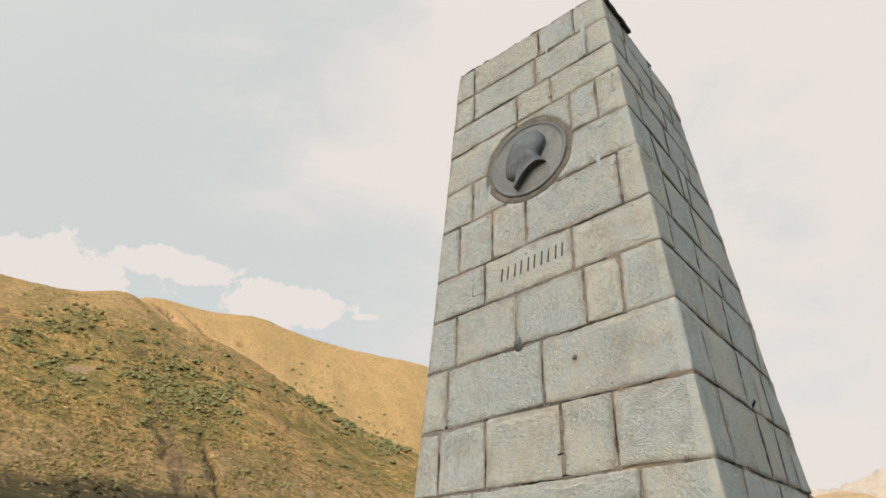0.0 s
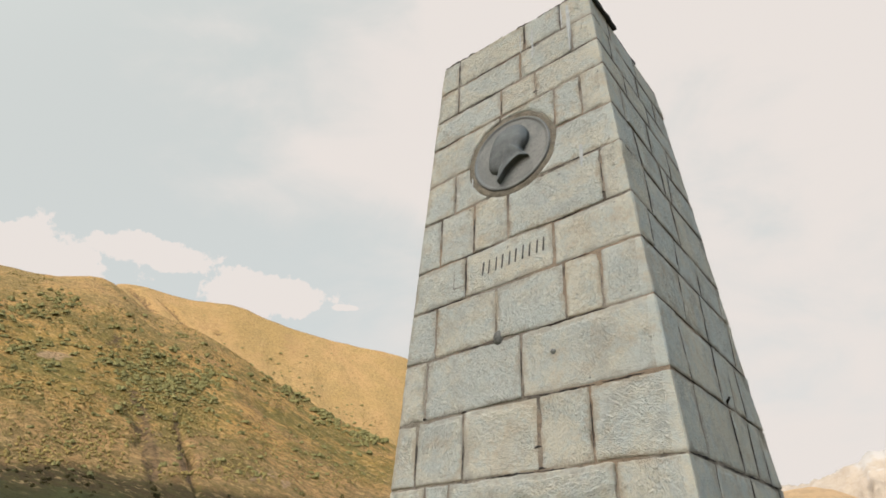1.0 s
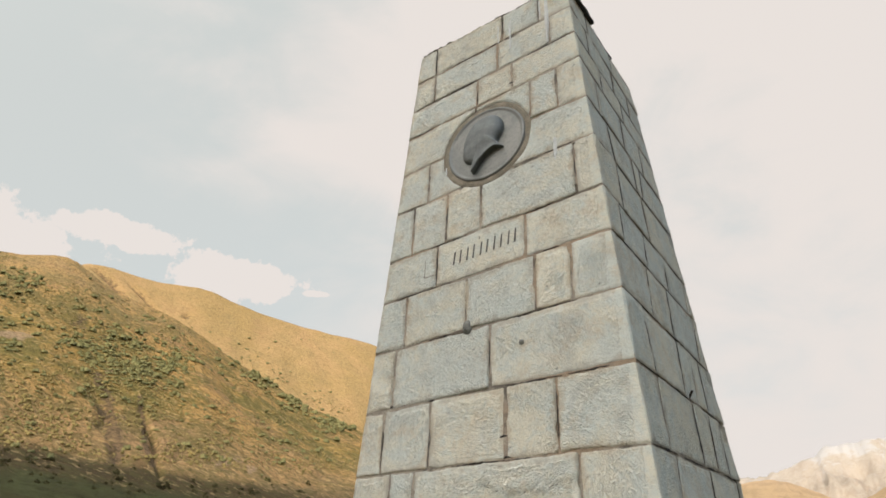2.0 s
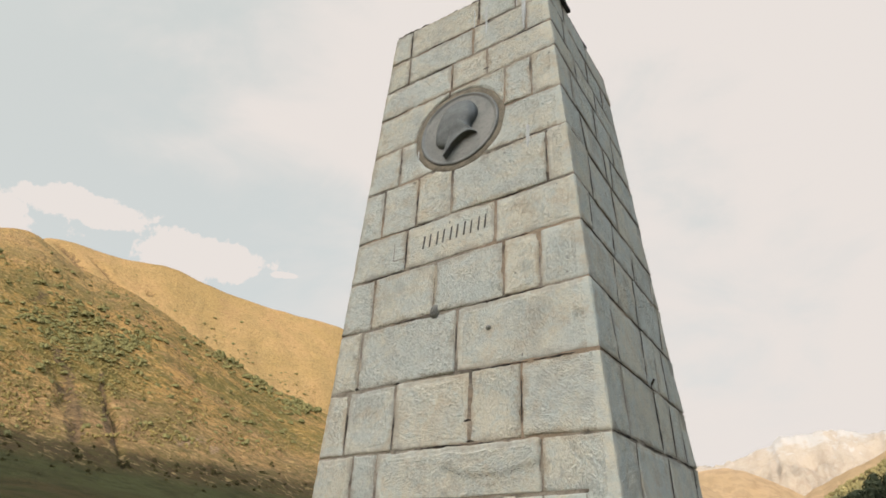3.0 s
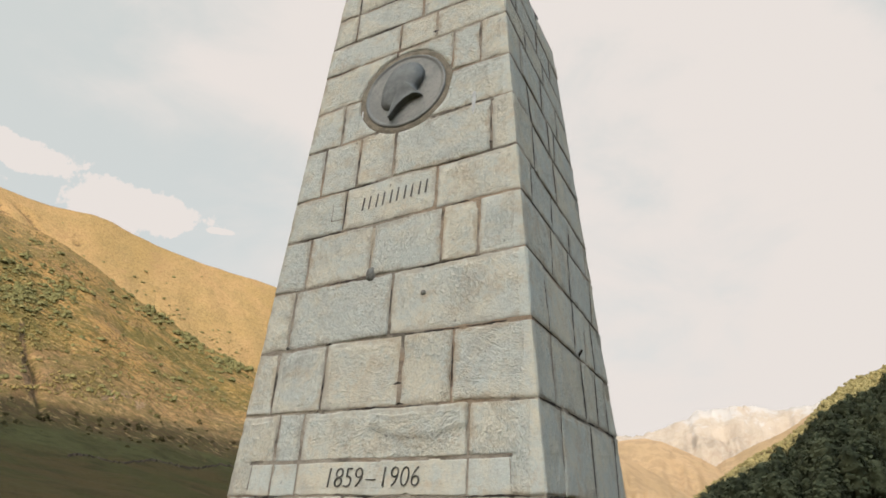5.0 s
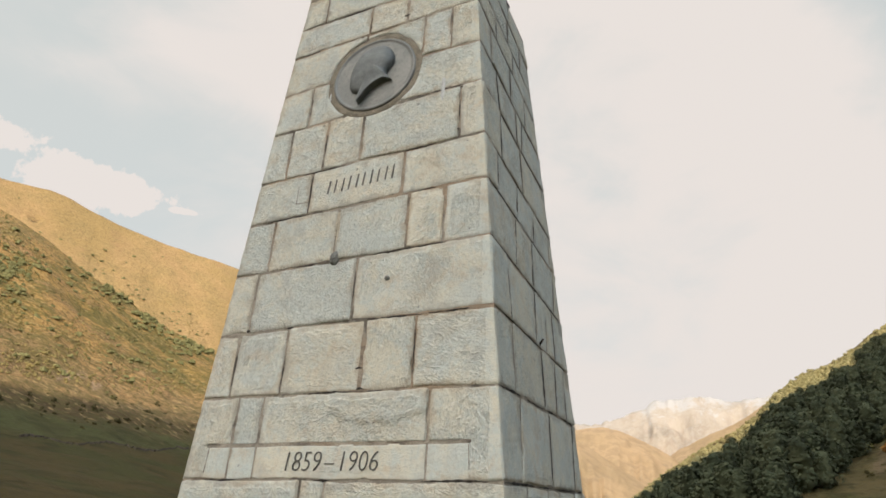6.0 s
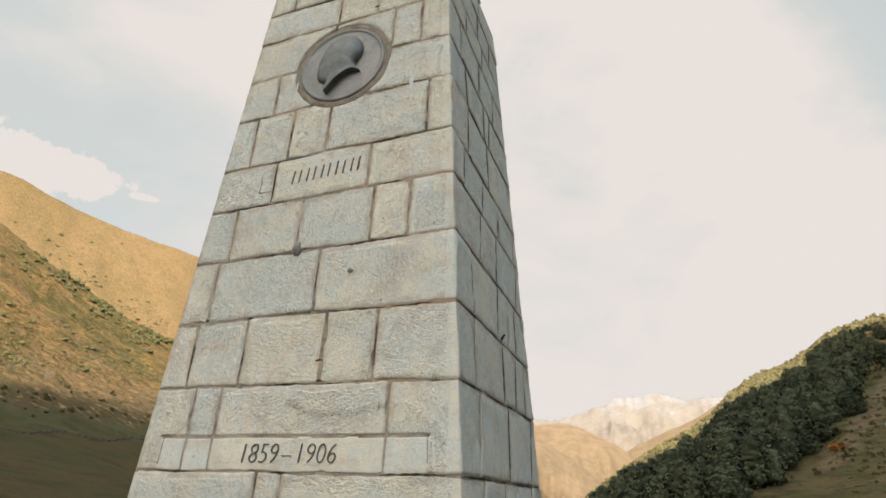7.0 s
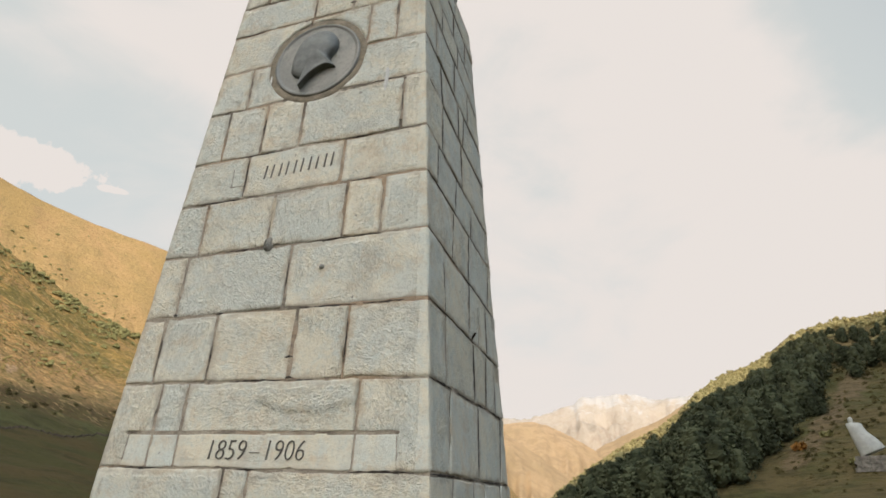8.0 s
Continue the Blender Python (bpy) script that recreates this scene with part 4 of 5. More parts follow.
def make_medallion():
    bm = bmesh.new()
    # turned profile: radius, height over the back
    turn = [(0.0, 0.030), (0.08, 0.030), (0.16, 0.030), (0.235, 0.031), (0.249, 0.031), (0.252, 0.035), (0.258, 0.036), (0.264, 0.035), (0.269, 0.030), (0.271, 0.018), (0.271, -0.03)]
    seg = 72
    rings = []
    for r, h in turn[1:]:
        rings.append([bm.verts.new((r * math.cos(2 * math.pi * i / seg), r * math.sin(2 * math.pi * i / seg), h)) for i in range(seg)])
    c = bm.verts.new((0, 0, turn[0][1]))
    for i in range(seg):
        bm.faces.new((c, rings[0][i], rings[0][(i + 1) % seg]))
        for a, b in zip(rings[:-1], rings[1:]):
            bm.faces.new((a[i], b[i], b[(i + 1) % seg], a[(i + 1) % seg]))
    med = part("medallion", bm, BRONZE, obelisk, "round grey weathered bronze medallion with a plain relief", True)
    med.matrix_local = front_frame(MED_X, MED_Z, -0.0245)
    # plain relief: a smooth raised shape, cut off below in a hollow curve
    outline = [(0.01, 0.205), (0.06, 0.195), (0.105, 0.155), (0.128, 0.10), (0.126, 0.05), (0.105, 0.008), (0.088, -0.025), (0.100, -0.06), (0.128, -0.086), (0.085, -0.078), (0.045, -0.088), (0.008, -0.110),
               (-0.035, -0.150), (-0.077, -0.210), (-0.088, -0.185), (-0.080, -0.140), (-0.122, -0.118), (-0.148, -0.085), (-0.152, -0.03), (-0.148, 0.03), (-0.132, 0.085), (-0.110, 0.135), (-0.075, 0.178), (-0.03, 0.200)]
    bm = bmesh.new()
    centre, n = Vector((0.0, 0.04)), len(outline)
    edge = []
    for i in range(n):
        a, b, c, d = (Vector(outline[(i + k) % n]) for k in (-1, 0, 1, 2))
        for t in (0.0, 0.25, 0.5, 0.75):
            edge.append(0.5 * (2 * b + (c - a) * t + (2 * a - 5 * b + 4 * c - d) * t * t + (3 * b - a - 3 * c + d) * t ** 3))
    rings = []
    for k, f in enumerate((1.0, 0.985, 0.96, 0.92, 0.86, 0.78, 0.68, 0.55, 0.40, 0.22)):
        ring = []
        for i, e in enumerate(edge):
            q = centre + (e - centre) * f
            low_part = max(0.0, 1 - 2.2 * abs(i / len(edge) - 0.46) ** 1.0 / 0.30) if 0.33 < i / len(edge) < 0.59 else 0.0
            low_part = min(1.0, 2.5 * low_part)
            neck = min(1.0, max(0.0, (-0.01 - q.y) / 0.06)) * min(1.0, max(0.0, (q.x + 0.09) / 0.04))
            low_part *= f ** 3
            wall = 0.008 + 0.034 * low_part
            swell = (0.046 - 0.030 * low_part) * (1 - 0.25 * neck) * math.sqrt(max(0.0, 1 - f ** 3))
            soft = 0.004 * noise.noise((q.x * 22, q.y * 22, 0.0)) * (1 - f)
            ring.append(bm.verts.new((q.x, q.y, 0.018 if k == 0 else 0.026 + wall + swell + soft)))
        rings.append(ring)
    m = len(edge)
    for a, b in zip(rings[:-1], rings[1:]):
        for i in range(m):
            bm.faces.new((a[i], a[(i + 1) % m], b[(i + 1) % m], b[i]))
    bm.faces.new(rings[-1])
    part("relief", bm, DARK_BRONZE, med, "plain raised dark bronze relief", True)
    bm = bmesh.new()
    ring = []
    for r, h in ((0.262, 0.000), (0.282, 0.004), (0.304, 0.001), (0.316, -0.006), (0.326, -0.03)):
        ring.append([bm.verts.new(((r + 0.006 * noise.noise((math.cos(a) * 3, math.sin(a) * 3, r * 20))) * math.cos(a), (r + 0.006 * noise.noise((math.cos(a) * 3, math.sin(a) * 3, r * 20))) * math.sin(a), h + 0.005 * noise.noise((math.cos(a) * 5, math.sin(a) * 5, r * 30)))) for a in [2 * math.pi * i / 90 for i in range(90)]])
    for a, b in zip(ring[:-1], ring[1:]):
        for i in range(90):
            bm.faces.new((a[i], b[i], b[(i + 1) % 90], a[(i + 1) % 90]))
    collar = part("mortar_collar", bm, BEDDING, obelisk, "brown mortar bedding round the medallion", True)
    collar.matrix_local = front_frame(MED_X, MED_Z, 0.001)


make_medallion()


def bar(name, x, z, wide, high, slant=0.0, rise=0.004, mat=ENGRAVED):
    bm = bmesh.new()
    pts = [(-wide / 2 - slant * high / 2, -high / 2), (wide / 2 - slant * high / 2, -high / 2), (wide / 2 + slant * high / 2, high / 2), (-wide / 2 + slant * high / 2, high / 2)]
    a = [bm.verts.new((px, py, -0.01)) for px, py in pts]
    b = [bm.verts.new((px, py, rise)) for px, py in pts]
    bm.faces.new(b)
    for i in range(4):
        bm.faces.new((a[i], a[(i + 1) % 4], b[(i + 1) % 4], b[i]))
    ob = part(name, bm, mat, obelisk, "dark raised bar for an engraved line")
    ob.matrix_local = front_frame(x, z)
    return ob


for i in range(5):
    x, z = -0.195 + 0.0865 * i, 1.176 + 0.0072 * i
    for side in (-0.020, 0.020):
        bar("inscription_bar", x + side, z + side * 0.08, 0.0085, 0.084, 0.10, rise=front_depth(x + side, z) + 0.0025)


# thin raised brown bars stand for carved grooves; none is cut
bar("carved_line", -0.416, 1.166, 0.003, 0.115, rise=front_depth(-0.416, 1.166) + 0.002, mat=MORTAR)
bar("carved_line", -0.378, 1.106, 0.080, 0.003, rise=front_depth(-0.378, 1.106) + 0.002, mat=MORTAR)
bar("carved_line", -0.677, -0.266, 0.0035, 0.120, 0.06, rise=0.0042, mat=MORTAR)
bar("carved_line", 0.650, -0.292, 0.003, 0.100, -0.06, rise=0.0042, mat=MORTAR)


def make_dates():
    cu = bpy.data.curves.new("date", "FONT")
    cu.body, cu.size, cu.align_x, cu.align_y = "1859 \u2013 1906", 0.122, "CENTER", "CENTER"
    cu.shear, cu.extrude, cu.resolution_u, cu.offset = 0.12, 0.003, 3, -0.0026
    cu.space_word = 0.45
    tmp = new("date_inscription", cu)
    bpy.context.view_layer.update()
    me = bpy.data.meshes.new_from_object(tmp.evaluated_get(bpy.context.evaluated_depsgraph_get()))
    bpy.data.objects.remove(tmp)
    xs = [v.co.x for v in me.vertices]
    ys = [v.co.y for v in me.vertices]
    sx, sy = 0.465 / (max(xs) - min(xs)), 0.084 / (max(ys) - min(ys))
    for v in me.vertices:
        v.co.x, v.co.y = (v.co.x - (max(xs) + min(xs)) / 2) * sx, (v.co.y - (max(ys) + min(ys)) / 2) * sy
    me.materials.clear()
    me.materials.append(ENGRAVED)
    ob = new("date_inscription", me)
    ob.parent = obelisk
    ob.matrix_local = front_frame(0.006, -0.291, 0.0045) @ pose(0, 0, 0, 0, 0, -1.2)
    tagged(ob, "dark engraved years on the smooth band")


make_dates()


# ---------------------------------------------------------------- things on the land
def spot(az, r):
    return Vector((EYE_X + r * math.sin(radians(az)), EYE_Y + r * math.cos(radians(az)), float(land(az, r))))


rs = np.random.default_rng(11)
REACH = np.geomspace(20, 1040, 320)
BEARINGS = np.arange(-84, 26, 0.25)
RISE = np.degrees(np.arctan2(land(*np.meshgrid(BEARINGS, REACH, indexing="ij")) - 1.5, REACH[None, :]))


def rises_to(az, el, loose=0.0):
    """Distance at which the slope in that direction first reaches an elevation angle."""
    hit = np.nonzero(RISE[int(round((az + 84) / 0.25))] >= el)[0]
    return float(REACH[hit[0]] * rs.uniform(1 - loose, 1 + loose)) if len(hit) else None


def leaf_cloud(rs, count, size, inside, outward=None):
    """Loose small leaf clumps: three-cornered scraps at places given by inside()."""
    verts, tris = [], []
    for _ in range(count):
        c = np.array(inside(rs))
        n = rs.normal(size=(2, 3))
        if outward:
            face = np.array(outward(c)) + 0.35 * rs.normal(size=3)
            n = n - np.outer(n @ face, face) / (face @ face)
        n[1] -= n[0] * (n[0] @ n[1]) / (n[0] @ n[0])
        a, b = n[0] / np.linalg.norm(n[0]), n[1] / np.linalg.norm(n[1])
        s = size * rs.uniform(0.6, 1.4)
        k = len(verts)
        for t in (0.0, 2.1 + rs.uniform(-0.3, 0.3), 4.2):
            verts.append(c + s * (math.cos(t) * a + math.sin(t) * b))
        tris.append((k, k + 1, k + 2))
    return np.array(verts), np.array(tris)


def joined(pieces):
    verts, tris, k = [], [], 0
    for v, t in pieces:
        verts.append(v)
        tris.append(t + k)
        k += len(v)
    return np.concatenate(verts), np.concatenate(tris)


def pine_form(rs):
    """A pine of height 1: tiers of ragged boughs and loose needles, with a rounded top."""
    wide = rs.uniform(0.32, 0.44)

    def girth(h):
        return wide * min(1.0, h * 4.0 + 0.15) * math.sqrt(max(0.0, 1 - (max(0.0, h - 0.30) / 0.71) ** 2))

    # a body of drooping tiers under the loose needles
    verts, tris = [], []
    tiers_up = int(rs.integers(5, 8))
    heights = [0.03 + 0.90 * i / (2 * tiers_up) for i in range(2 * tiers_up + 1)]
    for k, h in enumerate(heights):
        for i in range(9):
            a = 6.283 * (i + 0.5 * (k % 2)) / 9
            r = girth(h) * (0.72 if k % 2 == 0 else 0.50) * (1 + 0.20 * math.sin(3 * a + 11 * h)) * rs.uniform(0.75, 1.15)
            verts.append((r * math.cos(a), r * math.sin(a), h + rs.uniform(-0.05, 0.05)))
    verts.append((0, 0, 0.98))
    for k in range(len(heights) - 1):
        for i in range(9):
            a, b = k * 9 + i, k * 9 + (i + 1) % 9
            tris += [(a, b, b + 9), (a, b + 9, a + 9)]
    tris += [((len(heights) - 1) * 9 + i, (len(heights) - 1) * 9 + (i + 1) % 9, len(verts) - 1) for i in range(9)]
    tiers = [(np.array(verts), np.array(tris))]

    def inside(q):
        h = q.uniform(0.04, 0.99)
        a = q.uniform(0, 6.283)
        r = girth(h) * (0.72 + 0.34 * q.uniform(0, 1)) * (1 + 0.18 * math.sin(3 * a + 11 * h)) + 0.01
        return r * math.cos(a), r * math.sin(a), h
    
    def outward(c):
        r = math.hypot(c[0], c[1]) + 1e-6
        return 0.9 * c[0] / r, 0.9 * c[1] / r, 0.25 + 0.9 * c[2] + 0.5 * math.sin(26 * c[2] + 3 * c[0] / r)
    return joined(tiers + [leaf_cloud(rs, 400, 0.040, inside, outward)])


def round_form(rs):
    """A leafy young tree or bush of height 1: a few lumps closely set with leaf clumps."""
    lumps = [(rs.uniform(-0.28, 0.28), rs.uniform(-0.28, 0.28), rs.uniform(0.28, 0.66), rs.uniform(0.20, 0.33)) for _ in range(6)]
    pieces = []
    for x, y, z, r in lumps:
        v = [(x, y, z + r)]
        for up, wide in ((0.6, 0.8), (0.0, 1.0), (-0.7, 0.75)):
            v += [(x + r * wide * rs.uniform(0.75, 1.1) * math.cos(6.283 * i / 7), y + r * wide * rs.uniform(0.75, 1.1) * math.sin(6.283 * i / 7), max(0.0, z + r * up + rs.uniform(-0.03, 0.03))) for i in range(7)]
        t = [(0, 1 + i, 1 + (i + 1) % 7) for i in range(7)]
        for k in (1, 8):
            for i in range(7):
                a, b = k + i, k + (i + 1) % 7
                t += [(a, a + 7, b + 7), (a, b + 7, b)]
        pieces.append((np.array(v) * 0.9, np.array(t)))

    def inside(q):
        x, y, z, r = lumps[q.integers(6)]
        n = q.normal(size=3)
        n *= r * q.uniform(0.85, 1.12) / np.linalg.norm(n)
        return x + n[0], y + n[1], max(0.0, z + n[2])
    return joined(pieces + [leaf_cloud(rs, 80, 0.065, inside)])


def mound_form(rs, lumps, scraps):
    """A low leafy plant of width 1: lit rounded lumps with ragged leaf clumps on them."""
    heads = [(rs.uniform(-0.26, 0.26), rs.uniform(-0.26, 0.26), rs.uniform(0.12, 0.34), rs.uniform(0.22, 0.34)) for _ in range(lumps)]
    pieces = []
    for x, y, z, r in heads:
        v = [(x, y, z + r)]
        for up, wide in ((0.55, 0.8), (-0.25, 1.0)):
            v += [(x + r * wide * rs.uniform(0.7, 1.2) * math.cos(6.283 * i / 6), y + r * wide * rs.uniform(0.7, 1.2) * math.sin(6.283 * i / 6), max(0.0, z + r * up + rs.uniform(-0.05, 0.05))) for i in range(6)]
        t = [(0, 1 + i, 1 + (i + 1) % 6) for i in range(6)]
        for i in range(6):
            a, b = 1 + i, 1 + (i + 1) % 6
            t += [(a, a + 6, b + 6), (a, b + 6, b)]
        pieces.append((np.array(v), np.array(t)))

    def inside(q):
        x, y, z, r = heads[q.integers(lumps)]
        n = q.normal(size=3)
        n *= r * q.uniform(0.9, 1.2) / np.linalg.norm(n)
        return x + n[0], y + n[1], max(0.0, z + abs(n[2]))
    return joined(pieces + [leaf_cloud(rs, scraps, 0.09, inside)])


def shrub_form(rs, count=70):
    """A low shrub of width 1: a ragged mound of leaf clumps."""
    lumps = [(rs.uniform(-0.25, 0.25), rs.uniform(-0.25, 0.25), rs.uniform(0.1, 0.3), rs.uniform(0.18, 0.30)) for _ in range(5)]

    def inside(q):
        x, y, z, r = lumps[q.integers(5)]
        n = q.normal(size=3)
        n *= r * q.uniform(0.5, 1.05) / np.linalg.norm(n)
        return x + n[0], y + n[1], max(0.0, z + n[2])
    return leaf_cloud(rs, count, 0.10, inside)


def scatter(name, forms, places, mat, label, category):
    """Many small plants as one object. places: (point, height, turn)."""
    rs = np.random.default_rng(5)
    pieces = []
    for p, h, turn in places:
        v, t = forms[int(rs.integers(len(forms)))]
        c, s = math.cos(turn), math.sin(turn)
        m = np.array([[c, -s, 0], [s, c, 0], [0, 0, rs.uniform(0.85, 1.15)]]) * h
        pieces.append((v @ m.T + np.array(p), t))
    v, t = joined(pieces)
    me = bpy.data.meshes.new(name)
    fill_mesh(me, v, t)
    me.materials.append(mat)
    return tagged(new(name, me), label, category, kind="stuff")


PINES = [pine_form(rs) for _ in range(7)]
SHRUBS = [shrub_form(rs) for _ in range(7)]
ROUNDS = [round_form(rs) for _ in range(6)]
MOUNDS = [mound_form(rs, 4, 40) for _ in range(7)]
TUSSOCKS = [mound_form(rs, 2, 10) for _ in range(7)]
WOOD_EDGE = [(-12, 1.0), (3.0, 3.6), (5.5, 5.3), (6.5, 6.2), (8.2, 7.5), (8.5, 8.4), (10.3, 9.9), (11.5, 10.7), (12.5, 11.7), (12.6, 13.2), (20, 13.6)]


def grow_wood():
    n = 5000
    az, r = rs.uniform(-10, 23, n), np.sqrt(rs.uniform(60 ** 2, 345 ** 2, n))
    z = land(az, r)
    el = np.degrees(np.arctan2(z - 1.5, r))
    edge, crest = profile(az, WOOD_EDGE), profile(az, CREST_RIGHT)
    clump = fbm(r * 0.03, az * 0.35, 3)
    dice = rs.uniform(0, 1, n)
    keep = el > edge + clump * 2.0
    keep &= ~((az > 12.0 + clump * 2) & (el < crest - 0.8 + clump * 2) & (dice < 0.80))
    keep &= ~((el > crest - 0.25) & (dice < 0.6))
    keep |= (el < edge) & (dice < 0.004) & (el > 6) & (az < 11)
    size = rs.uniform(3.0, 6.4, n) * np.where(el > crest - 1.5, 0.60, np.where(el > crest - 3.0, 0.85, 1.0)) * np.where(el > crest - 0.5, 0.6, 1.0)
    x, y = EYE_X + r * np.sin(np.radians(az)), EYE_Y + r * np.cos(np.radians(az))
    # trees in the sunlit band get the paler gold leaf colour
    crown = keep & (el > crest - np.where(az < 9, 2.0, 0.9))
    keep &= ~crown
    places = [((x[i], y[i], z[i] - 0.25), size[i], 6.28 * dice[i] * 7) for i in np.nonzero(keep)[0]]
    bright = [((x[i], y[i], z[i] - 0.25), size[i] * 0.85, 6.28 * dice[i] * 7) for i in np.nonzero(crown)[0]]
    scatter("birch_wood", ROUNDS, bright, SUNLIT_GOLD, "yellowing young wood along the hill crest, sunlight put into its colour", "forest")
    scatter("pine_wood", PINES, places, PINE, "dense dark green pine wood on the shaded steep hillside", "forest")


grow_wood()


def grow_scrub():
    places, slope, crest = [], [], []
    zones = [(-61.5, 18.2, 1.4, 0.7, 60), (-59.1, 17.8, 1.3, 0.7, 80), (-57.0, 17.5, 1.4, 0.6, 80), (-56.1, 18.7, 1.3, 0.6, 60), (-60.0, 19.7, 1.6, 0.7, 50), (-63.0, 19.0, 1.6, 0.6, 40),
             (-51.0, 19.5, 1.8, 0.7, 60), (-48.6, 18.1, 1.5, 0.5, 110), (-45.6, 16.5, 1.6, 0.6, 120), (-43.0, 15.0, 1.5, 0.6, 80), (-69.4, 18.6, 0.8, 0.35, 25), (-67.5, 17.9, 0.9, 0.4, 22), (-69.0, 16.4, 0.6, 0.3, 14),
             (-72.0, 20.2, 1.2, 0.4, 40), (-70.0, 21.3, 1.2, 0.4, 40), (-68.0, 22.5, 1.2, 0.5, 35), (-60.0, 17.5, 12.0, 4.5, 330), (-64.0, 21.0, 8.0, 2.0, 110), (-47.0, 13.0, 6.0, 1.5, 60), (-46.0, 21.0, 5.0, 1.2, 14),
             (-65.0, 10.4, 5.0, 0.7, 40), (-57.0, 9.4, 5.0, 0.7, 36), (-48.0, 9.3, 6.0, 0.7, 45), (15.0, 10.5, 3.5, 1.8, 150), (10.5, 8.0, 2.5, 1.8, 90), (13.0, 6.0, 4.0, 1.2, 60), (15.5, 13.2, 3.0, 1.3, 160)]
    for az0, el0, da, de, count in zones:
        for _ in range(count):
            az, el = rs.normal(az0, da * 0.6), rs.normal(el0, de * 0.6)
            if not (-82 < az < -24 or 6 < az < 24):
                continue
            r = rises_to(az, el, 0.025)
            if r is None or r < 70 or (r > 600 and rs.uniform(0, 1) < 0.6):
                continue
            p = spot(az, r)
            size = rs.uniform(0.0030, 0.0105) * r * (1.25 if az < 0 and el < 11 else 0.5 if r > 600 else 1.0)
            # scrub below the shadow edge takes the darkened leaf colour
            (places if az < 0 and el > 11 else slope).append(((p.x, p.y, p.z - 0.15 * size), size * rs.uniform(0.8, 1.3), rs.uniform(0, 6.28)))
    for az in np.arange(-7, 20, 0.045):
        az = float(az + rs.uniform(-0.05, 0.05))
        r = rises_to(az, float(profile(az, CREST_RIGHT)) - rs.uniform(0.1, 1.7), 0.02)
        if r:
            p = spot(az, r)
            size = rs.uniform(0.0030, 0.0075) * r
            crest.append(((p.x, p.y, p.z - 0.1 * size), size, rs.uniform(0, 6.28)))
    az, el = rs.uniform(-80, -38, 26000), rs.uniform(11.3, 24.0, 26000)
    first = np.argmax(RISE[np.round((az + 84) / 0.25).astype(int)] >= el[:, None], axis=1)
    r = REACH[first] * rs.uniform(0.99, 1.01, len(az))
    clump = fbm(az * 0.30, el * 0.8, 4) + rs.uniform(-0.25, 0.25, len(az))
    keep = (first > 0) & (r < 900) & (clump > np.where(r < 580, 0.0, 0.16))
    az, r = az[keep][:4800], r[keep][:4800]
    x, y, z = EYE_X + r * np.sin(np.radians(az)), EYE_Y + r * np.cos(np.radians(az)), land(az, r)
    size = rs.uniform(0.8, 2.2, len(az)) * np.where(r < 580, 1.0, 1.6)
    tussocks = [((x[i], y[i], z[i] - 0.1 * size[i]), size[i], 1.7 * i) for i in range(len(az))]
    scatter("dry_tussocks", TUSSOCKS, tussocks, TUSSOCK, "low dry olive tussocks and heath on the golden hillside", "tussocks")
    scatter("slope_scrub", SHRUBS, slope, SHADED_SHRUB, "low brown-green scrub, darkened in colour for the shaded slopes", "scrub")
    scatter("crest_scrub", MOUNDS, crest, SUNLIT_GOLD, "low yellow scrub on the hill crest, sunlight put into its colour", "scrub")
    scatter("hillside_scrub", MOUNDS, places, SHRUB, "scattered dull green scrub on the golden hillside", "scrub")


grow_scrub()


def leafy(name, form, mat, parent, scale, label=""):
    v, t = form
    me = bpy.data.meshes.new(name)
    me.from_pydata((v * scale).tolist(), [], t.tolist())
    me.materials.append(mat)
    me.update()
    ob = new(name, me)
    ob.parent = parent
    return tagged(ob, label)


def stem(name, parent, height, width):
    bm = bmesh.new()
    bmesh.ops.create_cone(bm, cap_ends=True, segments=7, radius1=width, radius2=width * 0.45, depth=height + 0.5)
    bmesh.ops.translate(bm, vec=(0, 0, height / 2 - 0.25), verts=bm.verts[:])
    return part(name, bm, BARK, parent)


def make_bush(az, r, wide, mat, label):
    bush = tagged(new("bush"), label, "bush")
    bush.location = spot(az, r)
    stem("stem", bush, 0.25 * wide, 0.05 * wide)
    leafy("crown", shrub_form(rs, 260), mat, bush, wide)
    return bush


make_bush(9.6, rises_to(9.6, 7.6), 2.3, RUST, "round rust-orange autumn bush on the grassy slope")
make_bush(8.2, rises_to(8.2, 7.8), 2.4, SHRUB, "dull yellow-green bush below the pine wood")
make_bush(12.9, rises_to(12.9, 6.5), 1.6, SHRUB, "low dark bush beside the statue plinth")
make_bush(15.6, rises_to(15.6, 8.8), 1.8, SHRUB, "low dark bush on the slope by the statue")
make_bush(11.5, rises_to(11.5, 8.6), 1.5, SHRUB, "small dark bush on the bare slope")


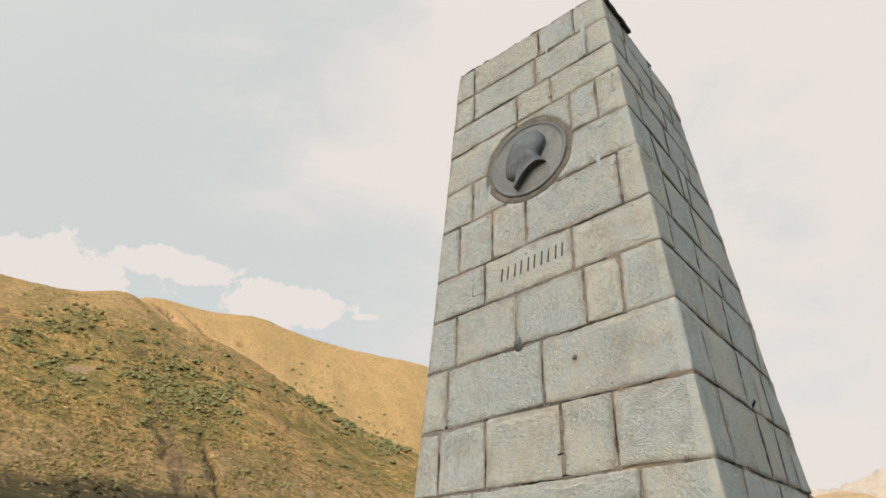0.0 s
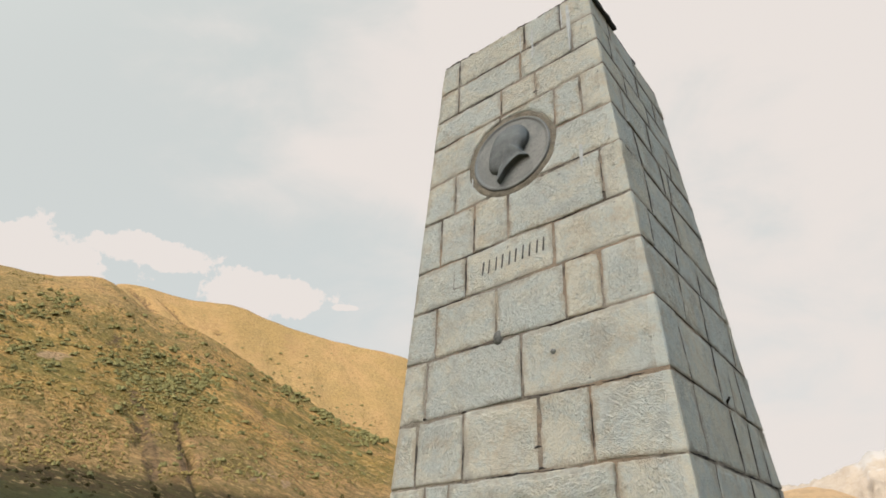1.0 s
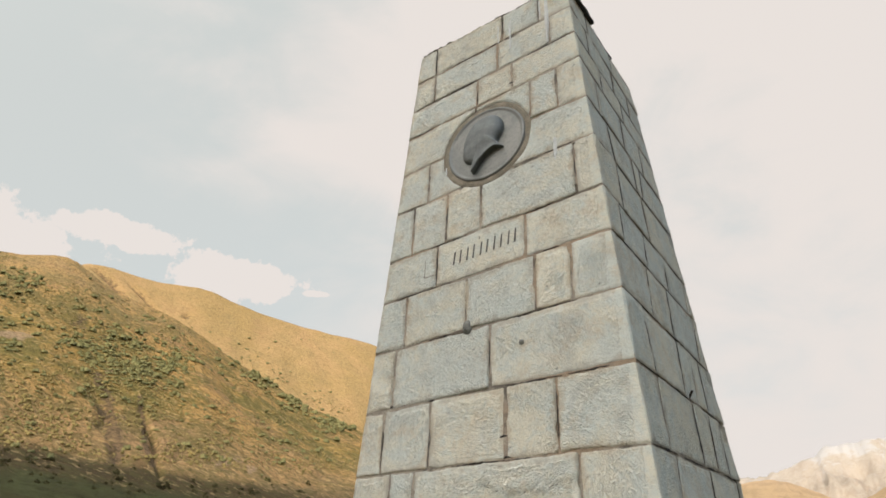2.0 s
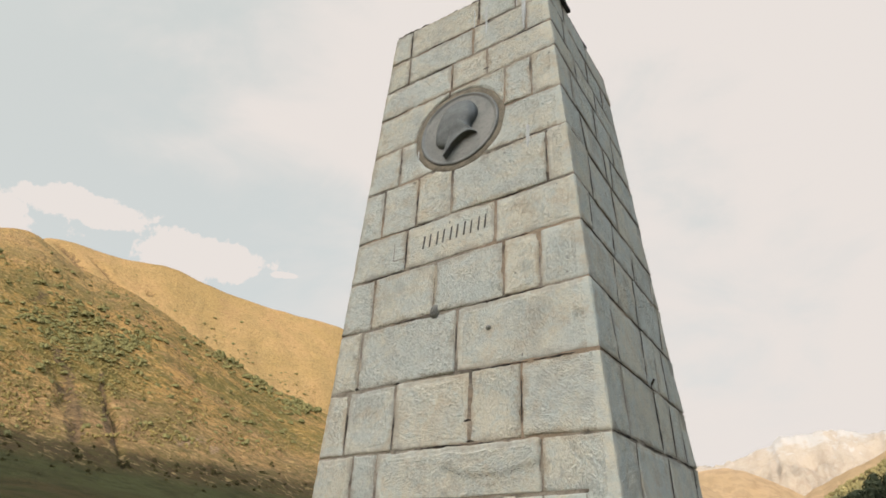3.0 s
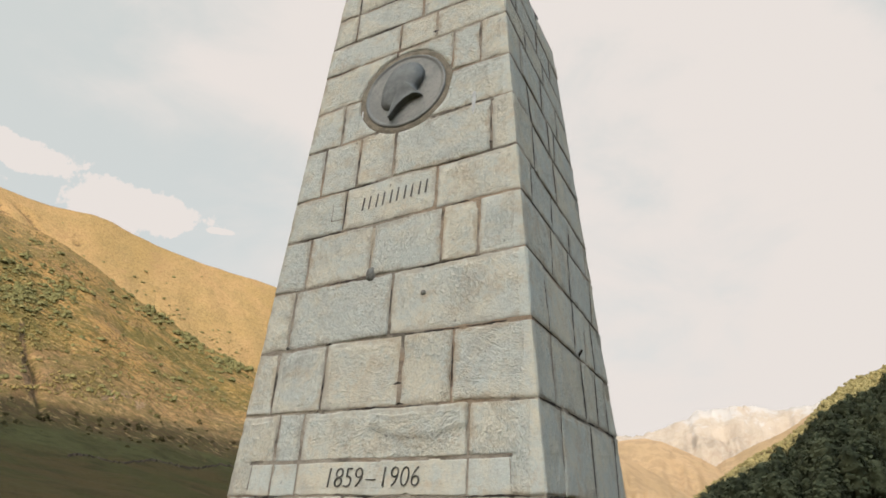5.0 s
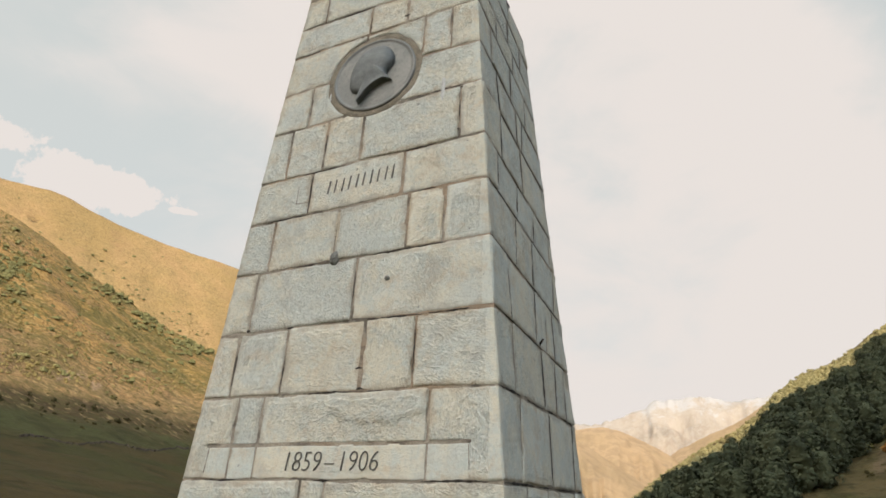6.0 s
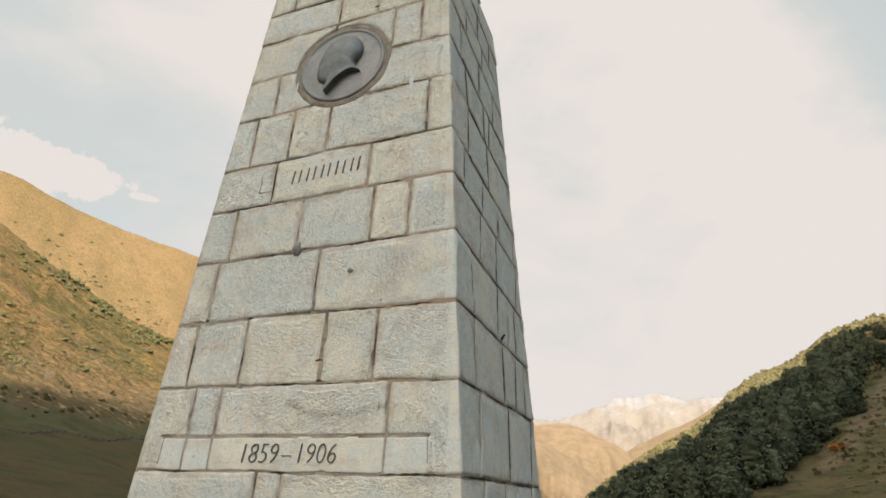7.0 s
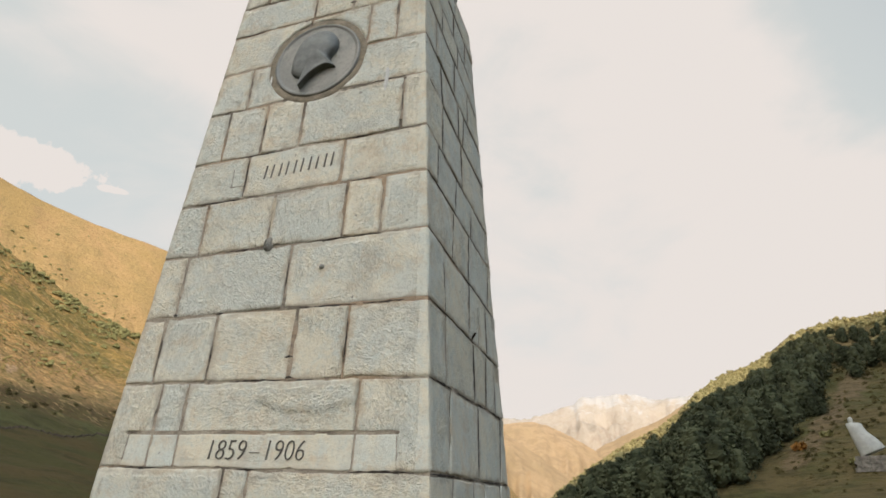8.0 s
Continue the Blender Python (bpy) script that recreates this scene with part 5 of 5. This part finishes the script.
def make_statue():
    """A white cloaked figure, one plain mesh: a bell of cloth with a small rounded top."""
    bm = bmesh.new()
    seg = 28
    # height, left edge, right edge, depth, upward slant of the hem towards the flare
    levels = [(0.0, 0.0, 2.05, 0.55, 0.37), (0.10, -0.03, 2.0, 0.60, 0.36), (0.7, -0.19, 1.80, 0.55, 0.26), (1.5, -0.40, 1.42, 0.48, 0.10), (2.25, -0.59, 0.84, 0.42, 0.0), (2.7, -0.70, 0.62, 0.37, 0.0), (2.98, -0.77, 0.55, 0.30, 0.0), (3.08, -0.66, 0.30, 0.22, 0.0), (3.11, -0.47, -0.13, 0.15, 0.0), (3.18, -0.50, -0.11, 0.17, 0.0), (3.34, -0.53, -0.10, 0.20, 0.0), (3.52, -0.51, -0.12, 0.18, 0.0), (3.63, -0.41, -0.22, 0.09, 0.0)]
    rings = []
    for z, lo, hi, b, slant in levels:
        fold = 0.10 * max(0.0, 1 - z / 3.0)
        a, c = (hi - lo) / 2, (hi + lo) / 2
        rings.append([bm.verts.new((c + a * math.cos(q), b * (1 + fold * math.sin(7 * q + z)) * math.sin(q), z + slant * (a + a * math.cos(q)))) for q in [2 * math.pi * i / seg for i in range(seg)]])
    for lo, hi in zip(rings[:-1], rings[1:]):
        for i in range(seg):
            bm.faces.new((lo[i], lo[(i + 1) % seg], hi[(i + 1) % seg], hi[i]))
    bm.faces.new(rings[0][::-1])
    bm.faces.new(rings[-1])
    bmesh.ops.recalc_face_normals(bm, faces=bm.faces[:])
    me = bpy.data.meshes.new("statue")
    bm.to_mesh(me)
    bm.free()
    me.materials.append(WHITE)
    me.polygons.foreach_set("use_smooth", [True] * len(me.polygons))
    ob = tagged(new("statue", me), "white plaster cloaked statue on a low rubble plinth", "statue")
    r = rises_to(13.4, 6.28)
    p = spot(13.4, r)
    size = r * math.tan(radians(2.75)) / 3.64
    lift = 1.0 * size
    ob.matrix_world = pose(p.x, p.y, p.z + lift, 0, 0, -14) @ Matrix.Scale(size, 4)
    base = tagged(new("statue_plinth"), "low grey rubble stone plinth under the white statue", "plinth")
    base.matrix_world = pose(p.x, p.y, p.z, 0, 0, -14) @ Matrix.Scale(size, 4)
    for k in range(4):
        for i in range(6):
            bm = bmesh.new()
            bmesh.ops.create_cube(bm, size=1.0)
            bmesh.ops.scale(bm, vec=(0.54, 1.7, 0.34), verts=bm.verts[:])
            for v in bm.verts:
                v.co += Vector((rng.uniform(-0.02, 0.02), rng.uniform(-0.05, 0.05), rng.uniform(-0.012, 0.012)))
            bmesh.ops.translate(bm, vec=(-0.40 + 0.545 * i + 0.14 * (k % 2), 0, -0.20 + 0.345 * k), verts=bm.verts[:])
            bmesh.ops.bevel(bm, geom=bm.edges[:], offset=0.02, segments=1, affect="EDGES")
            part("stone", bm, RUBBLE, base)


make_statue()


def make_bank():
    """An eroded earth bank with loose stones across the meadow."""
    bm = bmesh.new()
    rows = []
    for i in range(90):
        az = -53.0 + 14.0 * i / 89
        r = rises_to(az, 7.35 + 0.15 * math.sin(az * 1.3)) or 150.0
        wob = fbm(np.array(az * 1.5), np.array(0.3), 3) * 2.0
        ring = []
        for k, (back, up) in enumerate(((-0.9, -0.3), (-0.45, 0.35), (-0.1, 0.75), (0.5, 0.8), (1.6, -0.2))):
            p = spot(az, r + float(wob) + back)
            ring.append(bm.verts.new((p.x, p.y, p.z + up * (0.5 + 0.25 * noise.noise((az * 3, k, 0))))))
        rows.append(ring)
    for a, b in zip(rows[:-1], rows[1:]):
        for k in range(4):
            bm.faces.new((a[k], a[k + 1], b[k + 1], b[k]))
    bmesh.ops.recalc_face_normals(bm, faces=bm.faces[:])
    me = bpy.data.meshes.new("earth_bank")
    bm.to_mesh(me)
    bm.free()
    me.materials.append(EARTH)
    tagged(new("earth_bank", me), "dark eroded earth bank across the valley meadow", "bank", kind="structure")


make_bank()


# ---------------------------------------------------------------- small details on the stone
def streak(x, z0, z1, wide, mat=None, name="lime_streak", label="white lime streak running down the stone"):
    """A thin dried run on the front face, ragged along its sides."""
    bm = bmesh.new()
    n = 12
    rows = []
    for i in range(n + 1):
        f = i / n
        z = z0 + (z1 - z0) * f
        w = wide * (0.35 + 0.65 * math.sin(math.pi * min(1.0, 0.15 + f * 0.85)) + 0.3 * noise.noise((x * 30, f * 6, 0)))
        c = x + 0.006 * noise.noise((x * 10, f * 4, 4))
        rows.append([bm.verts.new(on_front(c + q * w / 2, z, front_depth(c + q * w / 2, z) + h)) for q, h in ((-1, 0.0005), (-0.4, 0.0022), (0.4, 0.0022), (1, 0.0005))])
    for a, b in zip(rows[:-1], rows[1:]):
        for k in range(3):
            bm.faces.new((a[k], a[k + 1], b[k + 1], b[k]))
    part(name, bm, mat or LIME, obelisk, label)


for x, z0, z1, wide in ((0.422, 2.99, 2.56, 0.020), (0.155, 2.93, 2.65, 0.012), (0.064, 2.94, 2.76, 0.009), (0.43, 1.775, 1.615, 0.018), (0.375, 2.98, 2.80, 0.012), (-0.30, 1.86, 1.78, 0.009)):
    streak(x, z0, z1, wide * 1.25)


def dark_strip(points, wide, on, seed, lift=0.0, mat=JOINT_SHADE, label="dark strip in place of the shade in an open mortar joint"):
    """A jagged dark strip along points (place, height) on a face, standing for the shade in an open joint."""
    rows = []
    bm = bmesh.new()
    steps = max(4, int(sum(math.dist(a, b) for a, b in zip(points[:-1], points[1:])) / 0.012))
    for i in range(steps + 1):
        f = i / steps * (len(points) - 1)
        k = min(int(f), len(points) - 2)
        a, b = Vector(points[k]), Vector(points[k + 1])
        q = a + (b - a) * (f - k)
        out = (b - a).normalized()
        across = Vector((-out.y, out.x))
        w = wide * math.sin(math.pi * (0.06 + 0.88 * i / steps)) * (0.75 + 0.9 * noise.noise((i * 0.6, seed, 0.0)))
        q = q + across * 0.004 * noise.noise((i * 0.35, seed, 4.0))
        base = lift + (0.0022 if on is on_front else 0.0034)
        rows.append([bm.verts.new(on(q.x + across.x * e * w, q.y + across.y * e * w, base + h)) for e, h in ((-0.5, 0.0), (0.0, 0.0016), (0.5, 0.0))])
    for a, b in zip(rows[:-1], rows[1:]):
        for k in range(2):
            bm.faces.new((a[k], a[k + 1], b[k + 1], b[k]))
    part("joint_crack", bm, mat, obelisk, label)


def shade_joints():
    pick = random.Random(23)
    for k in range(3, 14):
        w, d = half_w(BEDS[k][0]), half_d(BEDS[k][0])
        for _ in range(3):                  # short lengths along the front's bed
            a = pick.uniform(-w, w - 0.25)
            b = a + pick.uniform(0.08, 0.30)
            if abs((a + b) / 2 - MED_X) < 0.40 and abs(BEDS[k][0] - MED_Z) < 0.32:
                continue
            dark_strip([(q, bed(k, q / w)) for q in spaced(a, min(b, w - 0.02), 0.05)], pick.uniform(0.007, 0.013), on_front, k * 3.1)
        a = -d + 0.01                       # dark strips along most of the side's beds, as if these were open
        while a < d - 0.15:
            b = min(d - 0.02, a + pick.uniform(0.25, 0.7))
            dark_strip([(q, bed(k, 2 + q / d)) for q in spaced(a, b, 0.06)], pick.uniform(0.011, 0.019), on_side, k * 5.3 + a)
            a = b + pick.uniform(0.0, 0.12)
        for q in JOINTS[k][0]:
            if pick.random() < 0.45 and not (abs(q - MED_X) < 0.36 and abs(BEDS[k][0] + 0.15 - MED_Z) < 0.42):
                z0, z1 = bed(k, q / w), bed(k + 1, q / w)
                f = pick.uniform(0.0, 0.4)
                dark_strip([(q, z0 + (z1 - z0) * e) for e in spaced(f, min(1.0, f + pick.uniform(0.3, 0.6)), 0.15)], pick.uniform(0.006, 0.011), on_front, k * 7.7 + q)
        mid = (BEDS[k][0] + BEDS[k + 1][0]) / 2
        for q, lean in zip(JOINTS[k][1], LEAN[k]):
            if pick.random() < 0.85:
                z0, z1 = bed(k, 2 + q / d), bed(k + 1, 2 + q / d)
                dark_strip([(q + lean * (z0 + (z1 - z0) * e - mid), z0 + (z1 - z0) * e) for e in (0.05, 0.3, 0.6, 0.95)], pick.uniform(0.018, 0.032), on_side, k * 9.1 + q)
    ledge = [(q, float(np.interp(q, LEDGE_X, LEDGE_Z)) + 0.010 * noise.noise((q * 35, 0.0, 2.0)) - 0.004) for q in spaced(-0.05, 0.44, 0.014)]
    dark_strip(ledge, 0.005, on_front, 6.6, 0.004, DARK_MORTAR, "brown strip in place of the dark line under the broken ledge of the block")
    # short dark strips in place of shaded holes in the front
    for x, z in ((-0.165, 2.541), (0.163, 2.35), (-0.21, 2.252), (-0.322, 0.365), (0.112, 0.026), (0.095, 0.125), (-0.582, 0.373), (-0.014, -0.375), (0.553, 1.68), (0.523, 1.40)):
        dark_strip([(x - 0.022, z - 0.002), (x, z + 0.002), (x + 0.02, z)], pick.uniform(0.012, 0.018), on_front, x * 31)
    # strips for the open joints that stand out most
    dark_strip([(-0.434, 2.985), (-0.434, 2.87), (-0.433, 2.74)], 0.018, on_front, 1.5)
    dark_strip([(-0.30, bed(12, -0.5)), (-0.20, bed(12, -0.35)), (-0.10, bed(12, -0.18))], 0.018, on_front, 2.5)
    dark_strip([(-0.335, bed(7, -0.45) + 0.01), (-0.335, 1.16), (-0.335, 1.27)], 0.010, on_front, 3.5)


shade_joints()


def make_knob():
    """A worn iron fixing in the joint, with its rust run."""
    bm = bmesh.new()
    bmesh.ops.create_icosphere(bm, subdivisions=3, radius=0.03)
    for v in bm.verts:
        v.co = Vector((v.co.x * 0.9, v.co.y * 1.25, v.co.z * 0.55)) * (1 + 0.25 * noise.noise(v.co * 40))
    knob = part("fixing", bm, IRON_GREY, obelisk, "worn grey fixing stub in the joint", True)
    knob.matrix_local = front_frame(-0.117, 0.725, 0.004)
    bm = bmesh.new()
    bmesh.ops.create_icosphere(bm, subdivisions=2, radius=0.014)
    stub = part("fixing", bm, CONCRETE, obelisk, "", True)
    stub.matrix_local = front_frame(0.197, 0.572, 0.004)


make_knob()


streak(-0.128, 1.005, 0.80, 0.026, RUST_RUN, "rust_run", "ochre rust run above the fixing")


def make_peg():
    """An iron peg left in a joint of the side."""
    bm = bmesh.new()
    bmesh.ops.create_cone(bm, cap_ends=True, segments=8, radius1=0.008, radius2=0.006, depth=0.05)
    bmesh.ops.rotate(bm, cent=(0, 0, 0), matrix=Matrix.Rotation(radians(35), 3, "Y"), verts=bm.verts[:])
    bmesh.ops.translate(bm, vec=on_side(0.075, 0.425, 0.008), verts=bm.verts[:])
    part("peg", bm, IRON, obelisk, "rusty iron peg in the joint", True)


make_peg()


def make_tuft(x, y):
    """Dry weeds rooted on the top."""
    weed = tagged(new("weed"), "small dry weed tuft rooted on the top of the obelisk", "weed")
    weed.location = (x, y, BASE + 2.99)
    for i in range(5):
        bm = bmesh.new()
        a, h = rng.uniform(0, 6.28), rng.uniform(0.03, 0.07)
        lean = Vector((math.cos(a), math.sin(a), 0)) * rng.uniform(0.01, 0.03)
        side = Vector((-math.sin(a), math.cos(a), 0)) * 0.0025
        q = [bm.verts.new(v) for v in (-side, side, lean * 0.4 + side * 0.8 + Vector((0, 0, h * 0.6)), lean * 0.4 - side * 0.8 + Vector((0, 0, h * 0.6)), lean + Vector((0, 0, h)))]
        bm.faces.new(q[:4])
        bm.faces.new((q[3], q[2], q[4]))
        part("blade", bm, SHRUB, weed)


make_tuft(0.045, -half_d(3.0) + 0.04)
make_tuft(-0.24, -half_d(3.0) + 0.05)
